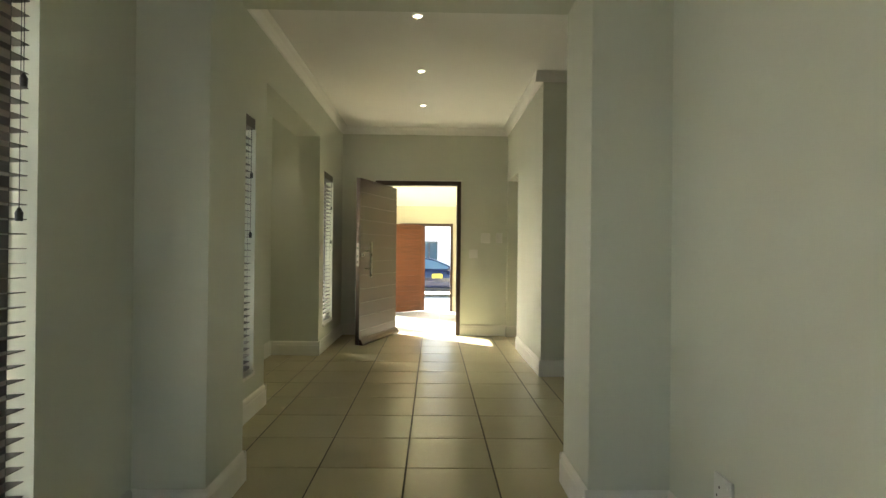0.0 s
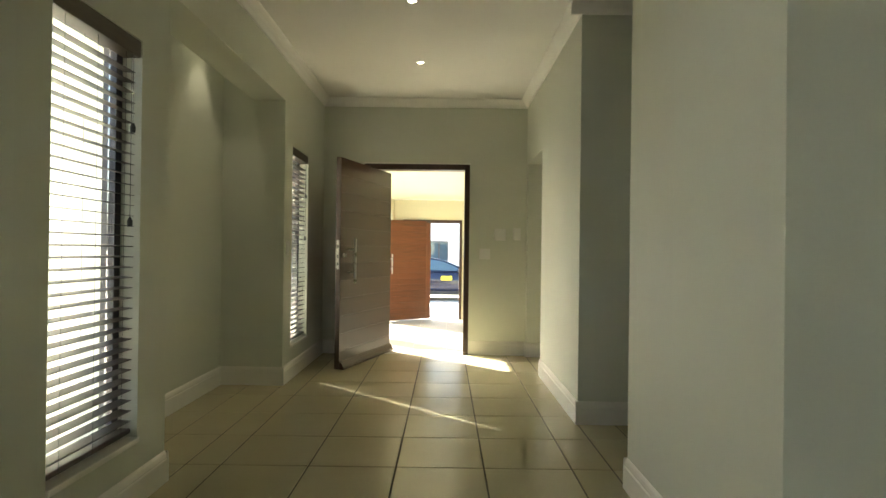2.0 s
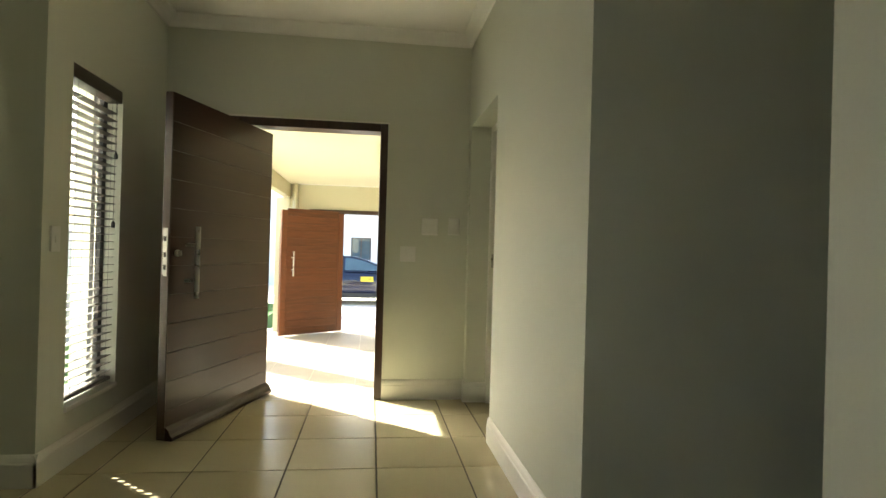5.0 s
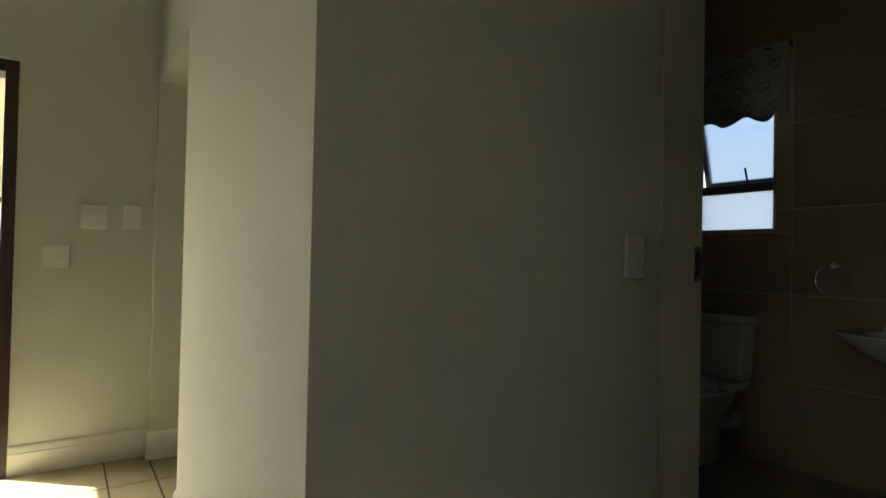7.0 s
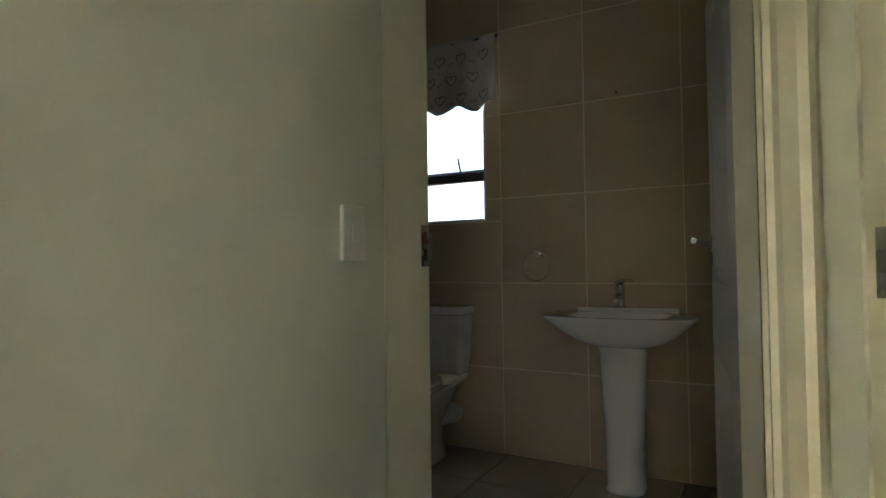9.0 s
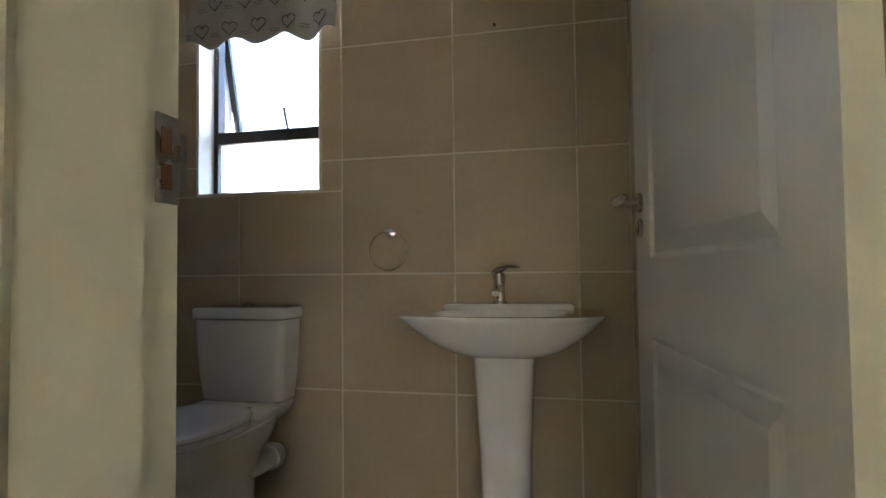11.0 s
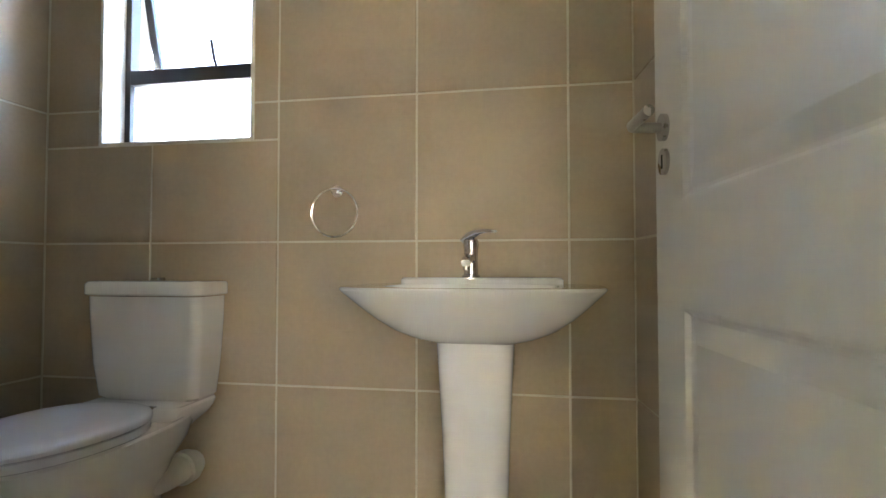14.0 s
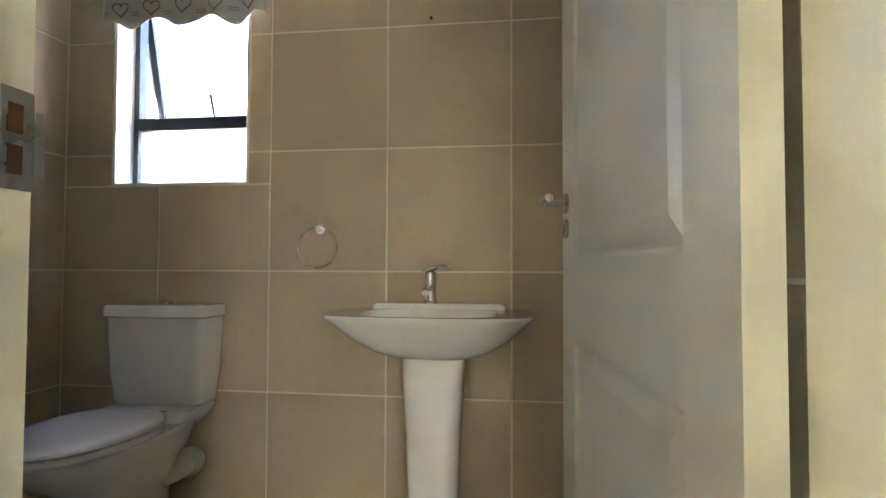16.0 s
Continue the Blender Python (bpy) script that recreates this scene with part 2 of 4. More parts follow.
structure("wall_north", boxes((XL, DL, YF, YF + 0.25, 0, ZC), (DR, 1.30, YF, YF + 0.25, 0, ZC), (DL, DR, YF, YF + 0.25, DH, ZC)), PAINT,
          "greige painted wall around the entrance door", "wall")
# right wall: near part, lobby opening, far part with a doorway
structure("wall_east", boxes((XR, 1.13, YB, L0, 0, ZC), (XR, 1.13, L1, 6.40, 0, ZC), (XR, 1.13, 6.40, 7.28, 2.045, ZC), (XR, 1.13, 7.28, YF, 0, ZC)), PAINT,
          "greige painted hall wall with a doorway near the entrance", "wall")
structure("wall_lobby_north", boxes((1.13, 2.005, L1, L1 + 0.2, 0, ZC), (2.005, DX1, L1 + .09, L1 + .2, 0, ZC)), PAINT, "greige lobby wall with the light switch", "wall")
structure("wall_lobby_south", boxes((1.13, 1.22, 3.72, 4.0, 0, ZC), (1.22, 2.0, 3.72, 4.0, 2.06, ZC), (2.0, 2.2, 3.60, 4.0, 0, ZC)), PAINT,
          "greige lobby wall with a second doorway", "wall")
structure("wall_wc_door", boxes((DX0, DX1, 4.0, 4.10, 0, ZC), (DX0 + .006, DX1, 4.10, L1 + .089, 2.06, ZC)), PAINT, "greige wall around the toilet door", "wall")
structure("wall_cross", boxes((XL, -1.0, Y0, Y1, 0, ZC), (0.555, XR, Y0, Y1, 0, ZC), (-1.0, 0.555, Y0, Y1, 2.28, ZC)), PAINT,
          "greige cross wall with a wide open passage", "wall")
# unseen end wall; its opening is added to light the hall from behind
structure("wall_south", boxes((XL, -0.95, YB - .2, YB, 0, ZC), (-0.05, XR, YB - .2, YB, 0, ZC), (-0.95, -0.05, YB - .2, YB, 2.1, ZC)), PAINT,
          "unseen greige end wall with an added opening for sky light", "wall")
structure("wall_closing", boxes((1.13, 1.22, 2.9, 3.72, 0, ZC), (1.13, 2.3, 2.8, 2.9, 0, ZC), (2.2, 2.3, 2.9, 3.72, 0, ZC),
                                (1.9, 2.0, 6.2, 7.6, 0, ZC), (1.13, 1.9, 6.2, 6.3, 0, ZC), (1.3, 1.9, 7.5, 7.6, 0, ZC)), PAINT, "plain walls closing side rooms", "wall")
structure("ceiling", boxes((-2.0, 2.3, YB - .2, YF + .25, ZC, ZC + .15)), CEIL, "white painted hall ceiling", "ceiling")
structure("ceiling_wc", boxes((2.02, 4.1, 3.85, 6.5, 2.886, 3.1)), CEIL, "white painted toilet ceiling", "ceiling")

# cornice and baseboards
CORN = [(0, ZC), (0.075, ZC), (0.072, ZC - .012), (0.045, ZC - .03), (0.025, ZC - .055), (0.014, ZC - .08), (0, ZC - .085)]
bm = bmesh.new()
for p, q, o in (((XL, Y1), (XL, YF), (1, 0)), ((XL, YF), (XR, YF), (0, -1)), ((XR, L1), (XR, YF), (-1, 0)), ((XR, Y1), (XR, L0), (-1, 0)),
                ((XR - .074, L1), (2.0, L1), (0, -1))):
    profile_run(bm, CORN, p, q, o)
structure("cornice", bm, CEIL, "white coved plaster cornice", "cornice")
BASE = [(0, 0), (0.016, 0), (0.016, 0.105), (0.012, 0.112), (0.014, 0.118), (0.011, 0.135), (0.005, 0.145), (0, 0.148)]
bm = bmesh.new()
E_ = 0.016
for p, q, o in (((XL, YB), (XL, Y0), (1, 0)), ((XL, Y0), (-1.0 + E_, Y0), (0, -1)), ((-1.0, Y0), (-1.0, Y1), (1, 0)), ((XL, Y1), (-1.0 + E_, Y1), (0, 1)),
                ((XL, Y1), (XL, 3.95), (1, 0)), ((-1.81, 3.95), (-1.81, 5.89), (1, 0)), ((-1.81, 5.89), (XL + E_, 5.89), (0, -1)), ((-1.81, 3.95), (XL + E_, 3.95), (0, 1)),
                ((XL, 5.89 - E_), (XL, YF), (1, 0)), ((XL, YF), (DL, YF), (0, -1)), ((DR, YF), (XR, YF), (0, -1)),
                ((XR, 7.28 - E_), (XR, YF), (-1, 0)), ((XR - E_, 7.28), (1.04, 7.28), (0, -1)), ((XR, L1 - E_), (XR, 6.40), (-1, 0)), ((XR - E_, L1), (1.98, L1), (0, -1)),
                ((XR, Y1), (XR, L0), (-1, 0)), ((XR - E_, L0), (1.13, L0), (0, 1)), ((0.555 - E_, Y1), (XR, Y1), (0, 1)), ((0.555, Y0), (0.555, Y1), (-1, 0)), ((0.555 - E_, Y0), (XR, Y0), (0, -1)),
                ((XR, YB), (XR, Y0), (-1, 0))):
    profile_run(bm, BASE, p, q, o)
structure("baseboard", bm, TRIM, "white moulded skirting along the hall walls", "baseboard")

# floor bed
floor = structure("floor", boxes((-1.81, DX1, YB, YF + .2, -0.12, -0.004)), GROUT_D, "glossy beige square floor tiles with dark grout", "floor")
floor_wc = structure("floor_wc", boxes((DX1, 3.9, 3.9, 6.4, -0.12, -0.004)), GROUT_D, "beige tiled toilet floor", "floor")

# wc tiled walls (bed behind the tiles)
structure("wall_wc_east", boxes((WX + .003, 4.06, 3.9, 5.49, 0, 3.0), (WX + .003, 4.06, 5.49, 6.09, 0, 1.30), (WX + .003, 4.06, 5.49, 6.09, 2.30, 3.0), (WX + .003, 4.06, 6.09, 6.5, 0, 3.0)),
          GROUT_L, "tan tiled toilet wall with a small window", "wall")
wall_e = bpy.data.objects["wall_wc_east"]
wall_n = structure("wall_wc_north", boxes((DX1, WX + .01, WY1 + .003, 6.5, 0, 3.0)), GROUT_L, "tan tiled toilet wall beside the toilet", "wall")
bm = bmesh.new()
loft(bm, [[Vector(p) for p in ((2.3, 4.066, z), (WX + .01, WY0 - .004, z), (WX + .01, 4.0, z), (2.3, 3.9, z))] for z in (0, 3.0)])
wall_s = structure("wall_wc_south", bm, GROUT_L, "tan tiled toilet wall behind the open door", "wall")
wall_w = structure("wall_wc_west", boxes((2.02, DX1 - .003, L1 + .2, 6.5, 0, 3.0)), GROUT_L, "tan tiled toilet wall beside the door", "wall")


# ---- tall windows with dark venetian blinds ----
def tall_window(i, y0, y1):
    w = thing("window_%d" % i, "tall narrow dark aluminium window behind a lowered blind", "window", (XL - 0.115, y0, WZ0), kind="structure")
    W, H = y1 - y0, WZ1 - WZ0
    part("window_frame", boxes((-.03, .03, 0, .045, 0, H), (-.03, .03, W - .045, W, 0, H), (-.03, .03, .045, W - .045, 0, .045), (-.03, .03, .045, W - .045, H - .045, H)), ALU, w)
    g = part("pane", B(-.003, .003, .047, W - .047, .047, H - .047), CLEAR, w)
    g.visible_shadow = False
    part("window_sill", B(.031, .127, 0, W, -.012, .012, bevel=.004), TRIM, w)


def blind(y0, y1, far):
    W, H = y1 - y0, WZ1 - WZ0
    t = thing("venetian_blind", "dark brown wooden venetian blind lowered with slats open", "blind", (XL - 0.045, y0, WZ0), group="hall window blinds")
    slots = (.150, .166) if far == 2 else (W * .5 - .004, W * .5 + .004)
    q0, q1 = slots
    d = .0160 if far == 2 else .002
    part("headrail", B(-.035, .042, .004, W - .004, H - .075, H - .003, bevel=.004), SLAT, t)
    part("bottom_rail", B(-.025, .025, .012, W - .012, .030, .052, bevel=.006), SLAT, t)
    n = int((H - .15) / .044)
    me = None
    for k in range(n):
        z = .085 + k * .044
        if me is None:
            s = part("slat", boxes((-.025, .025, .014, q0, -.0014, .0014), (-.025, .025, q1, W - .014, -.0014, .0014), (-.025, -d, q0, q1, -.0014, .0014),
                                  (d, .025, q0, q1, -.0014, .0014)), SLAT, t)
            me = s.data
        else:
            s = new("slat", me)
            s.parent = t
        s.location = (0, 0, z)
        s.rotation_euler.y = radians((-3, 6, -4)[far] + random.uniform(-1, 1))
    for yy in (.09, W * .5, W - .09):
        part("ladder_cord", boxes((-.0265, -.0255, yy - .0006, yy + .0006, .04, H - .07), (.0255, .0265, yy - .0006, yy + .0006, .04, H - .07)), BLACK, t)
    yy = W - .06
    for dy, zz in ((0, .95), (.012, 1.35)):
        cyl_bm = cyl(bmesh.new(), (.034, yy + dy, zz), (.034, yy + dy, H - .06), .0012, n=6)
        part("pull_cord", cyl_bm, BLACK, t)
        part("cord_tassel", cyl(cyl(bmesh.new(), (.034, yy + dy, zz - .035), (.034, yy + dy, zz - .01), .010, .011, 12), (.034, yy + dy, zz - .01), (.034, yy + dy, zz + .006), .011, .003, 12), BLACK, t, smooth=True)
    return t


for i, (a, b) in enumerate(WINS):
    tall_window(i + 1, a, b)
    blind(a, b, i)

# glazed opening added out of view behind, to let sky light in
w = thing("window_4", "added unseen glazed opening behind that lets sky light in", "window", (-0.95, YB - .1, 0), kind="structure")
part("window_frame", boxes((0, .05, -.03, .03, 0, 2.1), (.85, .90, -.03, .03, 0, 2.1), (.05, .85, -.03, .03, 2.05, 2.1), (.05, .85, -.03, .03, 0, .05), (.43, .47, -.03, .03, .05, 2.05)), ALU, w)
for a, b in ((.052, .428), (.472, .848)):
    g = part("pane", B(a, b, -.003, .003, .052, 2.048), CLEAR, w)
    g.visible_shadow = False

# ---- entrance door ----
dframe = thing("door_frame", "dark stained timber entrance door frame", "door frame", (0, YF, 0), kind="structure")
part("jamb", B(DL, DL + .055, -.012, .14, 0, DH, bevel=.004), FRAMEWOOD, dframe)
part("jamb", B(DR - .055, DR, -.012, .14, 0, DH, bevel=.004), FRAMEWOOD, dframe)
part("head", B(DL + .055, DR - .055, -.012, .14, DH - .06, DH, bevel=.004), FRAMEWOOD, dframe)
part("plaster_edge", B(DL - .01, DR + .012, -.006, .05, DH, DH + .014, bevel=.003), TRIM, dframe, "white plaster edge above the frame")
part("threshold", B(DL, DR, .0, .24, -.11, -.002, bevel=.004), PORCHTILE, dframe, "pale stone threshold")

P, Q = Vector((-0.612, 7.56, 0)), Vector((-0.965, 6.47, 0))
ang = math.atan2(Q.y - P.y, Q.x - P.x)
LW = (Q - P).length
door = thing("door_1", "dark stained pivot entrance door standing open inwards", "door", P, ang, kind="structure")
# local x runs from the pivot edge to the lock edge; +y faces the hall
bm = bmesh.new()
box(bm, 0, LW, -.022, .016, .012, 1.965)
part("core", bm, DOORWOOD, door)
nb = 12
bh = (1.965 - .012) / nb
for k in range(nb):
    s = part("board", B(.0, LW, .0165, .024, .012 + k * bh + .0006, .012 + (k + 1) * bh - .0006, bevel=.0014, seg=1), DOORWOOD, door)
part("lock_stile", B(LW - .002, LW + .006, -.024, .026, .012, 1.965, bevel=.003), FRAMEWOOD, door)
part("weather_bar", loft(bmesh.new(), [[Vector((x, y, z)) for y, z in ((.024, .01), (.07, .01), (.072, .03), (.058, .045), (.05, .066), (.036, .078), (.024, .085))] for x in (0, LW)]), DOORWOOD, door)
hx = LW - .145
hd = part("pull_handle", cyl(bmesh.new(), (hx, .10, .80), (hx, .10, 1.215), .0135, n=20), STEEL, door, "long brushed steel pull handle", True)
for z in (.90, 1.11):
    part("standoff", cyl(bmesh.new(), (hx, .024, z), (hx, .10, z), .009, n=14), STEEL, hd, smooth=True)
pl = part("lock_plate", B(LW + .0062, LW + .0085, -.014, .014, .93, 1.20, bevel=.002), STEEL, door, "steel lock face plate")
for z in (.98, 1.05, 1.14):
    part("lock_slot", B(LW + .0086, LW + .0092, -.008, .008, z - .014, z + .014), SHADOW, pl)
cylk = part("lock_cylinder", cyl(bmesh.new(), (LW - .06, .024, 1.06), (LW - .06, .036, 1.06), .02, n=20), STEEL, door, smooth=True)
part("thumb_turn", B(LW - .066, LW - .054, .036, .055, 1.045, 1.075, bevel=.003), STEEL, cylk)

# doorway near the entrance
fr = thing("door_frame", "white steel door frame in the side doorway", "door frame", (0, 0, 0), kind="structure")
part("jamb", boxes((1.04, 1.10, 7.235, 7.28, 0, 2.045), (1.10, 1.14, 7.255, 7.28, 0, 2.045)), TRIM, fr)
part("jamb", boxes((1.04, 1.14, 6.40, 6.44, 0, 2.045)), TRIM, fr)
part("head", boxes((1.04, 1.14, 6.44, 7.235, 2.005, 2.045)), TRIM, fr)
part("strike_plate", B(1.055, 1.085, 7.2325, 7.2345, 1.0, 1.10, bevel=.001, seg=1), STEEL, fr)


# ---- switches, sockets ----
def plate(name, label, cat, w, h, loc, rot, rockers):
    t = thing(name, label, cat, loc, rot)
    part("cover_plate", B(-w / 2, w / 2, 0, .011, -h / 2, h / 2, bevel=.003), PLASTIC, t)
    for rx, rz, rw, rh in rockers:
        part("rocker", B(rx - rw / 2, rx + rw / 2, .0108, .0145, rz - rh / 2, rz + rh / 2, bevel=.0015), PLASTIC, t)
    return t


plate("light_switch", "white four-rocker light switch on the entrance wall", "switch", .115, .115, (0.445, YF, 1.085), math.pi, [(-.022, .018, .018, .03), (.022, .018, .018, .03), (-.022, -.02, .018, .03), (.022, -.02, .018, .03)])
k = thing("alarm_keypad", "white plastic alarm keypad on the entrance wall", "keypad", (0.605, YF, 1.295), math.pi)
part("case", B(-.062, .062, 0, .028, -.065, .065, bevel=.008), PLASTIC, k)
part("flap", B(-.052, .052, .028, .031, -.055, .01, bevel=.003), PLASTIC, k)
k = thing("intercom", "small white intercom box on the entrance wall", "intercom", (0.785, YF, 1.30), math.pi)
part("case", B(-.042, .042, 0, .026, -.065, .065, bevel=.007), PLASTIC, k)
part("button", B(-.02, .02, .026, .029, -.03, -.012, bevel=.002), PLASTIC, k)
plate("light_switch", "white narrow light switch on the lobby wall", "switch", .079, .122, (1.877, L1, 1.132), math.pi, [(0, 0, .022, .035)])
plate("light_switch", "small white light switch beside the tall window", "switch", .075, .12, (XL, 5.99, 1.12), -math.pi / 2, [(0, 0, .022, .035)])


def socket(loc, rot):
    t = plate("power_socket", "white switched wall socket above the skirting", "socket", .115, .115, loc, rot, [(-.03, .034, .018, .022)])
    for sx, sz, r in ((.018, .016, .0045), (-.008, -.016, .004), (.034, -.016, .004)):
        part("pin_hole", cyl(bmesh.new(), (sx, .010, sz), (sx, .0116, sz), r, n=12), SHADOW, t)


socket((-1.81, 4.86, 0.36), -math.pi / 2)
socket((XR, 1.72, 0.32), math.pi / 2)


# ---- downlights ----
def downlight(x, y):
    t = thing("downlight", "small round recessed ceiling downlight switched on", "downlight", (x, y, ZC), group="ceiling downlights")
    bm = bmesh.new()
    tube(bm, [(.031 * math.cos(a), .031 * math.sin(a), -.002) for a in [2 * math.pi * q / 28 for q in range(28)]], .007, 8, True)
    part("bezel", bm, STEEL, t, smooth=True)
    part("lens", cyl(bmesh.new(), (0, 0, -.004), (0, 0, -.001), .025, n=24), LED, t)


for y in (3.75, 4.95, 6.15):
    downlight(-0.215, y)
downlight(-1.62, 5.42)
sp = new("niche_spot", bpy.data.lights.new("niche_spot", "SPOT"))
sp.data.energy, sp.data.spot_size, sp.data.spot_blend, sp.data.color, sp.data.shadow_soft_size = 1.0, radians(75), 0.6, (1, .86, .66), .03
sp.matrix_world = look((-1.62, 5.42, ZC - .02), (-1.66, 5.42, 0))

# ---- toilet door, frame and second lobby door ----
fr = thing("door_frame", "cream painted moulded toilet door frame", "door frame", (0, 0, 0), kind="structure")
JAMB = [(2.0055, 4.949), (2.012, 4.9445), (2.022, 4.944), (2.030, 4.949), (2.040, 4.955), (2.200, 4.955), (2.206, 4.961), (2.206, 4.985), (2.296, 4.985), (2.302, 4.991), (2.302, 5.14),
        (2.2215, 5.14), (2.2215, 5.031), (2.0055, 5.031)]
part("jamb", loft(bmesh.new(), [[Vector((x, y, z)) for x, y in JAMB] for z in (0, 2.06)]), FRAMEPAINT, fr)
part("jamb", boxes((1.985, 2.20, 4.10, 4.135, 0, 2.06), (2.12, 2.16, 4.135, 4.145, 0, 2.06), (2.20, 2.285, 4.085, 4.135, 0, 2.06)), FRAMEPAINT, fr)
part("head", boxes((2.006, 2.215, 4.135, 4.954, 2.02, 2.059)), FRAMEPAINT, fr)
part("architrave", loft(bmesh.new(), [[Vector((1.9995 - u, 4.135 - v, z)) for v, u in ((0, 0), (0, .014), (.012, .018), (.03, .012), (.05, .012), (.066, .019), (.076, .012), (.082, 0))] for z in (0, 2.1)]), FRAMEPAINT, fr)
st = part("strike_plate", boxes((2.252, 2.296, 4.9825, 4.9845, 1.055, 1.173), (2.297, 2.312, 4.9825, 4.9845, 1.075, 1.153), bevel=.0008), STEEL, fr, "steel strike plate")
for z in (1.090, 1.138):
    part("strike_slot", B(2.260, 2.280, 4.9815, 4.9822, z - .017, z + .017), mat("raw_wood_slot", (.16, .07, .03), .8), st)

P, Q = Vector((2.299, 4.146, 0)), Vector((3.254, 4.252, 0))
leaf = thing("door_2", "white two-panel moulded toilet door standing open", "door", P, math.atan2(Q.y - P.y, Q.x - P.x), kind="structure")
LW2, T2 = (Q - P).length, .044


def panel_leaf(parent, W, H, T):
    """A leaf of thickness T along local y, with two raised-and-fielded panels on the +y face."""
    bm = bmesh.new()
    box(bm, 0, W, 0, T - .010, .008, H)
    part("core", bm, DOORPAINT, parent)
    xs, zs = [0, .143, W - .143, W], [.008, .19, .797, .985, H - .13, H]
    bm = boxes((0, xs[1], T - .010, T, .008, H), (xs[2], W, T - .010, T, .008, H), (xs[1], xs[2], T - .010, T, .008, zs[1]), (xs[1], xs[2], T - .010, T, zs[2], zs[3]), (xs[1], xs[2], T - .010, T, zs[4], H))
    part("frame", bm, DOORPAINT, parent)
    for z0, z1 in ((zs[1], zs[2]), (zs[3], zs[4])):
        rings = []
        for inset, yy in ((0, T), (.005, T - .001), (.012, T - .0085), (.018, T - .0095), (.050, T - .003), (.056, T - .0015)):
            rings.append([Vector((x, yy, z)) for x, z in ((xs[1] + inset, z0 + inset), (xs[2] - inset, z0 + inset), (xs[2] - inset, z1 - inset), (xs[1] + inset, z1 - inset))])
        part("panel", loft(bmesh.new(), rings, False, True), DOORPAINT, parent)


panel_leaf(leaf, LW2, 2.02, T2)
hz = 1.135
hx = LW2 - .060
rose = part("rose", cyl(bmesh.new(), (hx, T2, hz), (hx, T2 + .009, hz), .026, n=28), STEEL, leaf, "brushed steel handle rose", True)
bm = bmesh.new()
tube(bm, [(hx, T2 + .008, hz), (hx, T2 + .055, hz), (hx - .004, T2 + .063, hz), (hx - .014, T2 + .066, hz), (hx - .125, T2 + .066, hz)], .0098, 14)
part("lever", bm, STEEL, rose, smooth=True)
esc = part("escutcheon", cyl(bmesh.new(), (hx, T2, hz - .066), (hx, T2 + .007, hz - .066), .025, n=28), STEEL, leaf, "brushed steel keyhole escutcheon", True)
part("keyhole", B(hx - .004, hx + .004, T2 + .007, T2 + .0076, hz - .079, hz - .053), SHADOW, esc)
part("lock_plate", B(LW2, LW2 + .0015, .008, .030, .98, 1.2), STEEL, leaf)

fr = thing("door_frame", "cream painted frame of the second lobby door", "door frame", (0, 0, 0), kind="structure")
part("jamb", boxes((1.955, 1.999, 3.74, 4.003, 0, 2.06)), FRAMEPAINT, fr)
part("jamb", boxes((1.221, 1.26, 3.74, 4.003, 0, 2.06)), FRAMEPAINT, fr)
part("head", boxes((1.26, 1.955, 3.74, 4.003, 2.02, 2.06)), FRAMEPAINT, fr)
part("strike_plate", B(1.9525, 1.9545, 3.93, 3.992, 1.0, 1.11, bevel=.001, seg=1), STEEL, fr)

# ---- small toilet window ----
w = thing("window_5", "small frosted window with dark frame and open top sash", "window", (WX + .13, 5.49, 1.30), kind="structure")
W, H, ZM = .60, 1.0, .255
part("reveal", boxes((-.13, .12, -.0, .012, 0, H), (-.13, .12, W - .012, W, 0, H), (-.13, .12, .012, W - .012, 0, .012), (-.13, .12, .012, W - .012, H - .012, H)), TRIM, w, "white plastered reveal")
part("window_frame", boxes((-.02, .03, .012, .035, .012, H - .012), (-.02, .03, W - .035, W - .012, .012, H - .012), (-.02, .03, .035, W - .035, .012, .03), (-.02, .03, .035, W - .035, H - .04, H - .012)), ALU, w)
part("transom", B(-.025, .03, .035, W - .035, ZM - .0, ZM + .055, bevel=.004), ALU, w)
g = part("pane", B(.0, .004, .036, W - .036, .031, ZM - .001), FROST, w)
g.visible_shadow = False
sash = part("sash", boxes((-.018, .018, .015, .045, 0, -.66), (-.018, .018, W - .042, W - .012, 0, -.66), (-.018, .018, .045, W - .042, -.04, 0), (-.018, .018, .045, W - .042, -.66, -.62)), ALU, w)
sash.location, sash.rotation_euler = (.012, 0, H - .04), (0, radians(-14), 0)
g = part("pane", B(-.002, .002, .046, W - .043, -.619, -.041), FROST, sash)
g.visible_shadow = False
part("stay", tube(bmesh.new(), [(-.028, .205, ZM + .045), (-.03, .212, ZM + .07), (-.022, .228, ZM + .13), (-.022, .232, ZM + .15)], .006, 8), BLACK, w, "black window stay")

# valance
v = thing("valance", "cream cotton valance printed with grey hearts and wavy hem", "valance", (WX - .05, 5.40, 0))
VW, N = .70, 84


def vx(u):
    return -.012 * math.sin(u * 2 * math.pi * 4.3) - .006 * math.sin(u * 31)


def hem(u):
    return 1.955 + .022 * math.sin(u * 2 * math.pi * 3.2 + .8)


bm = bmesh.new()
rows_ = []
for j in range(13):
    s = j / 12
    rows_.append([bm.verts.new((vx(k / N) * (1 - .6 * s), VW * k / N, hem(k / N) * (1 - s) + 2.36 * s)) for k in range(N + 1)])
for A, C in zip(rows_, rows_[1:]):
    for k in range(N):
        bm.faces.new((A[k], A[k + 1], C[k + 1], C[k]))
ob = part("cloth", bm, FABRIC, v, smooth=True)
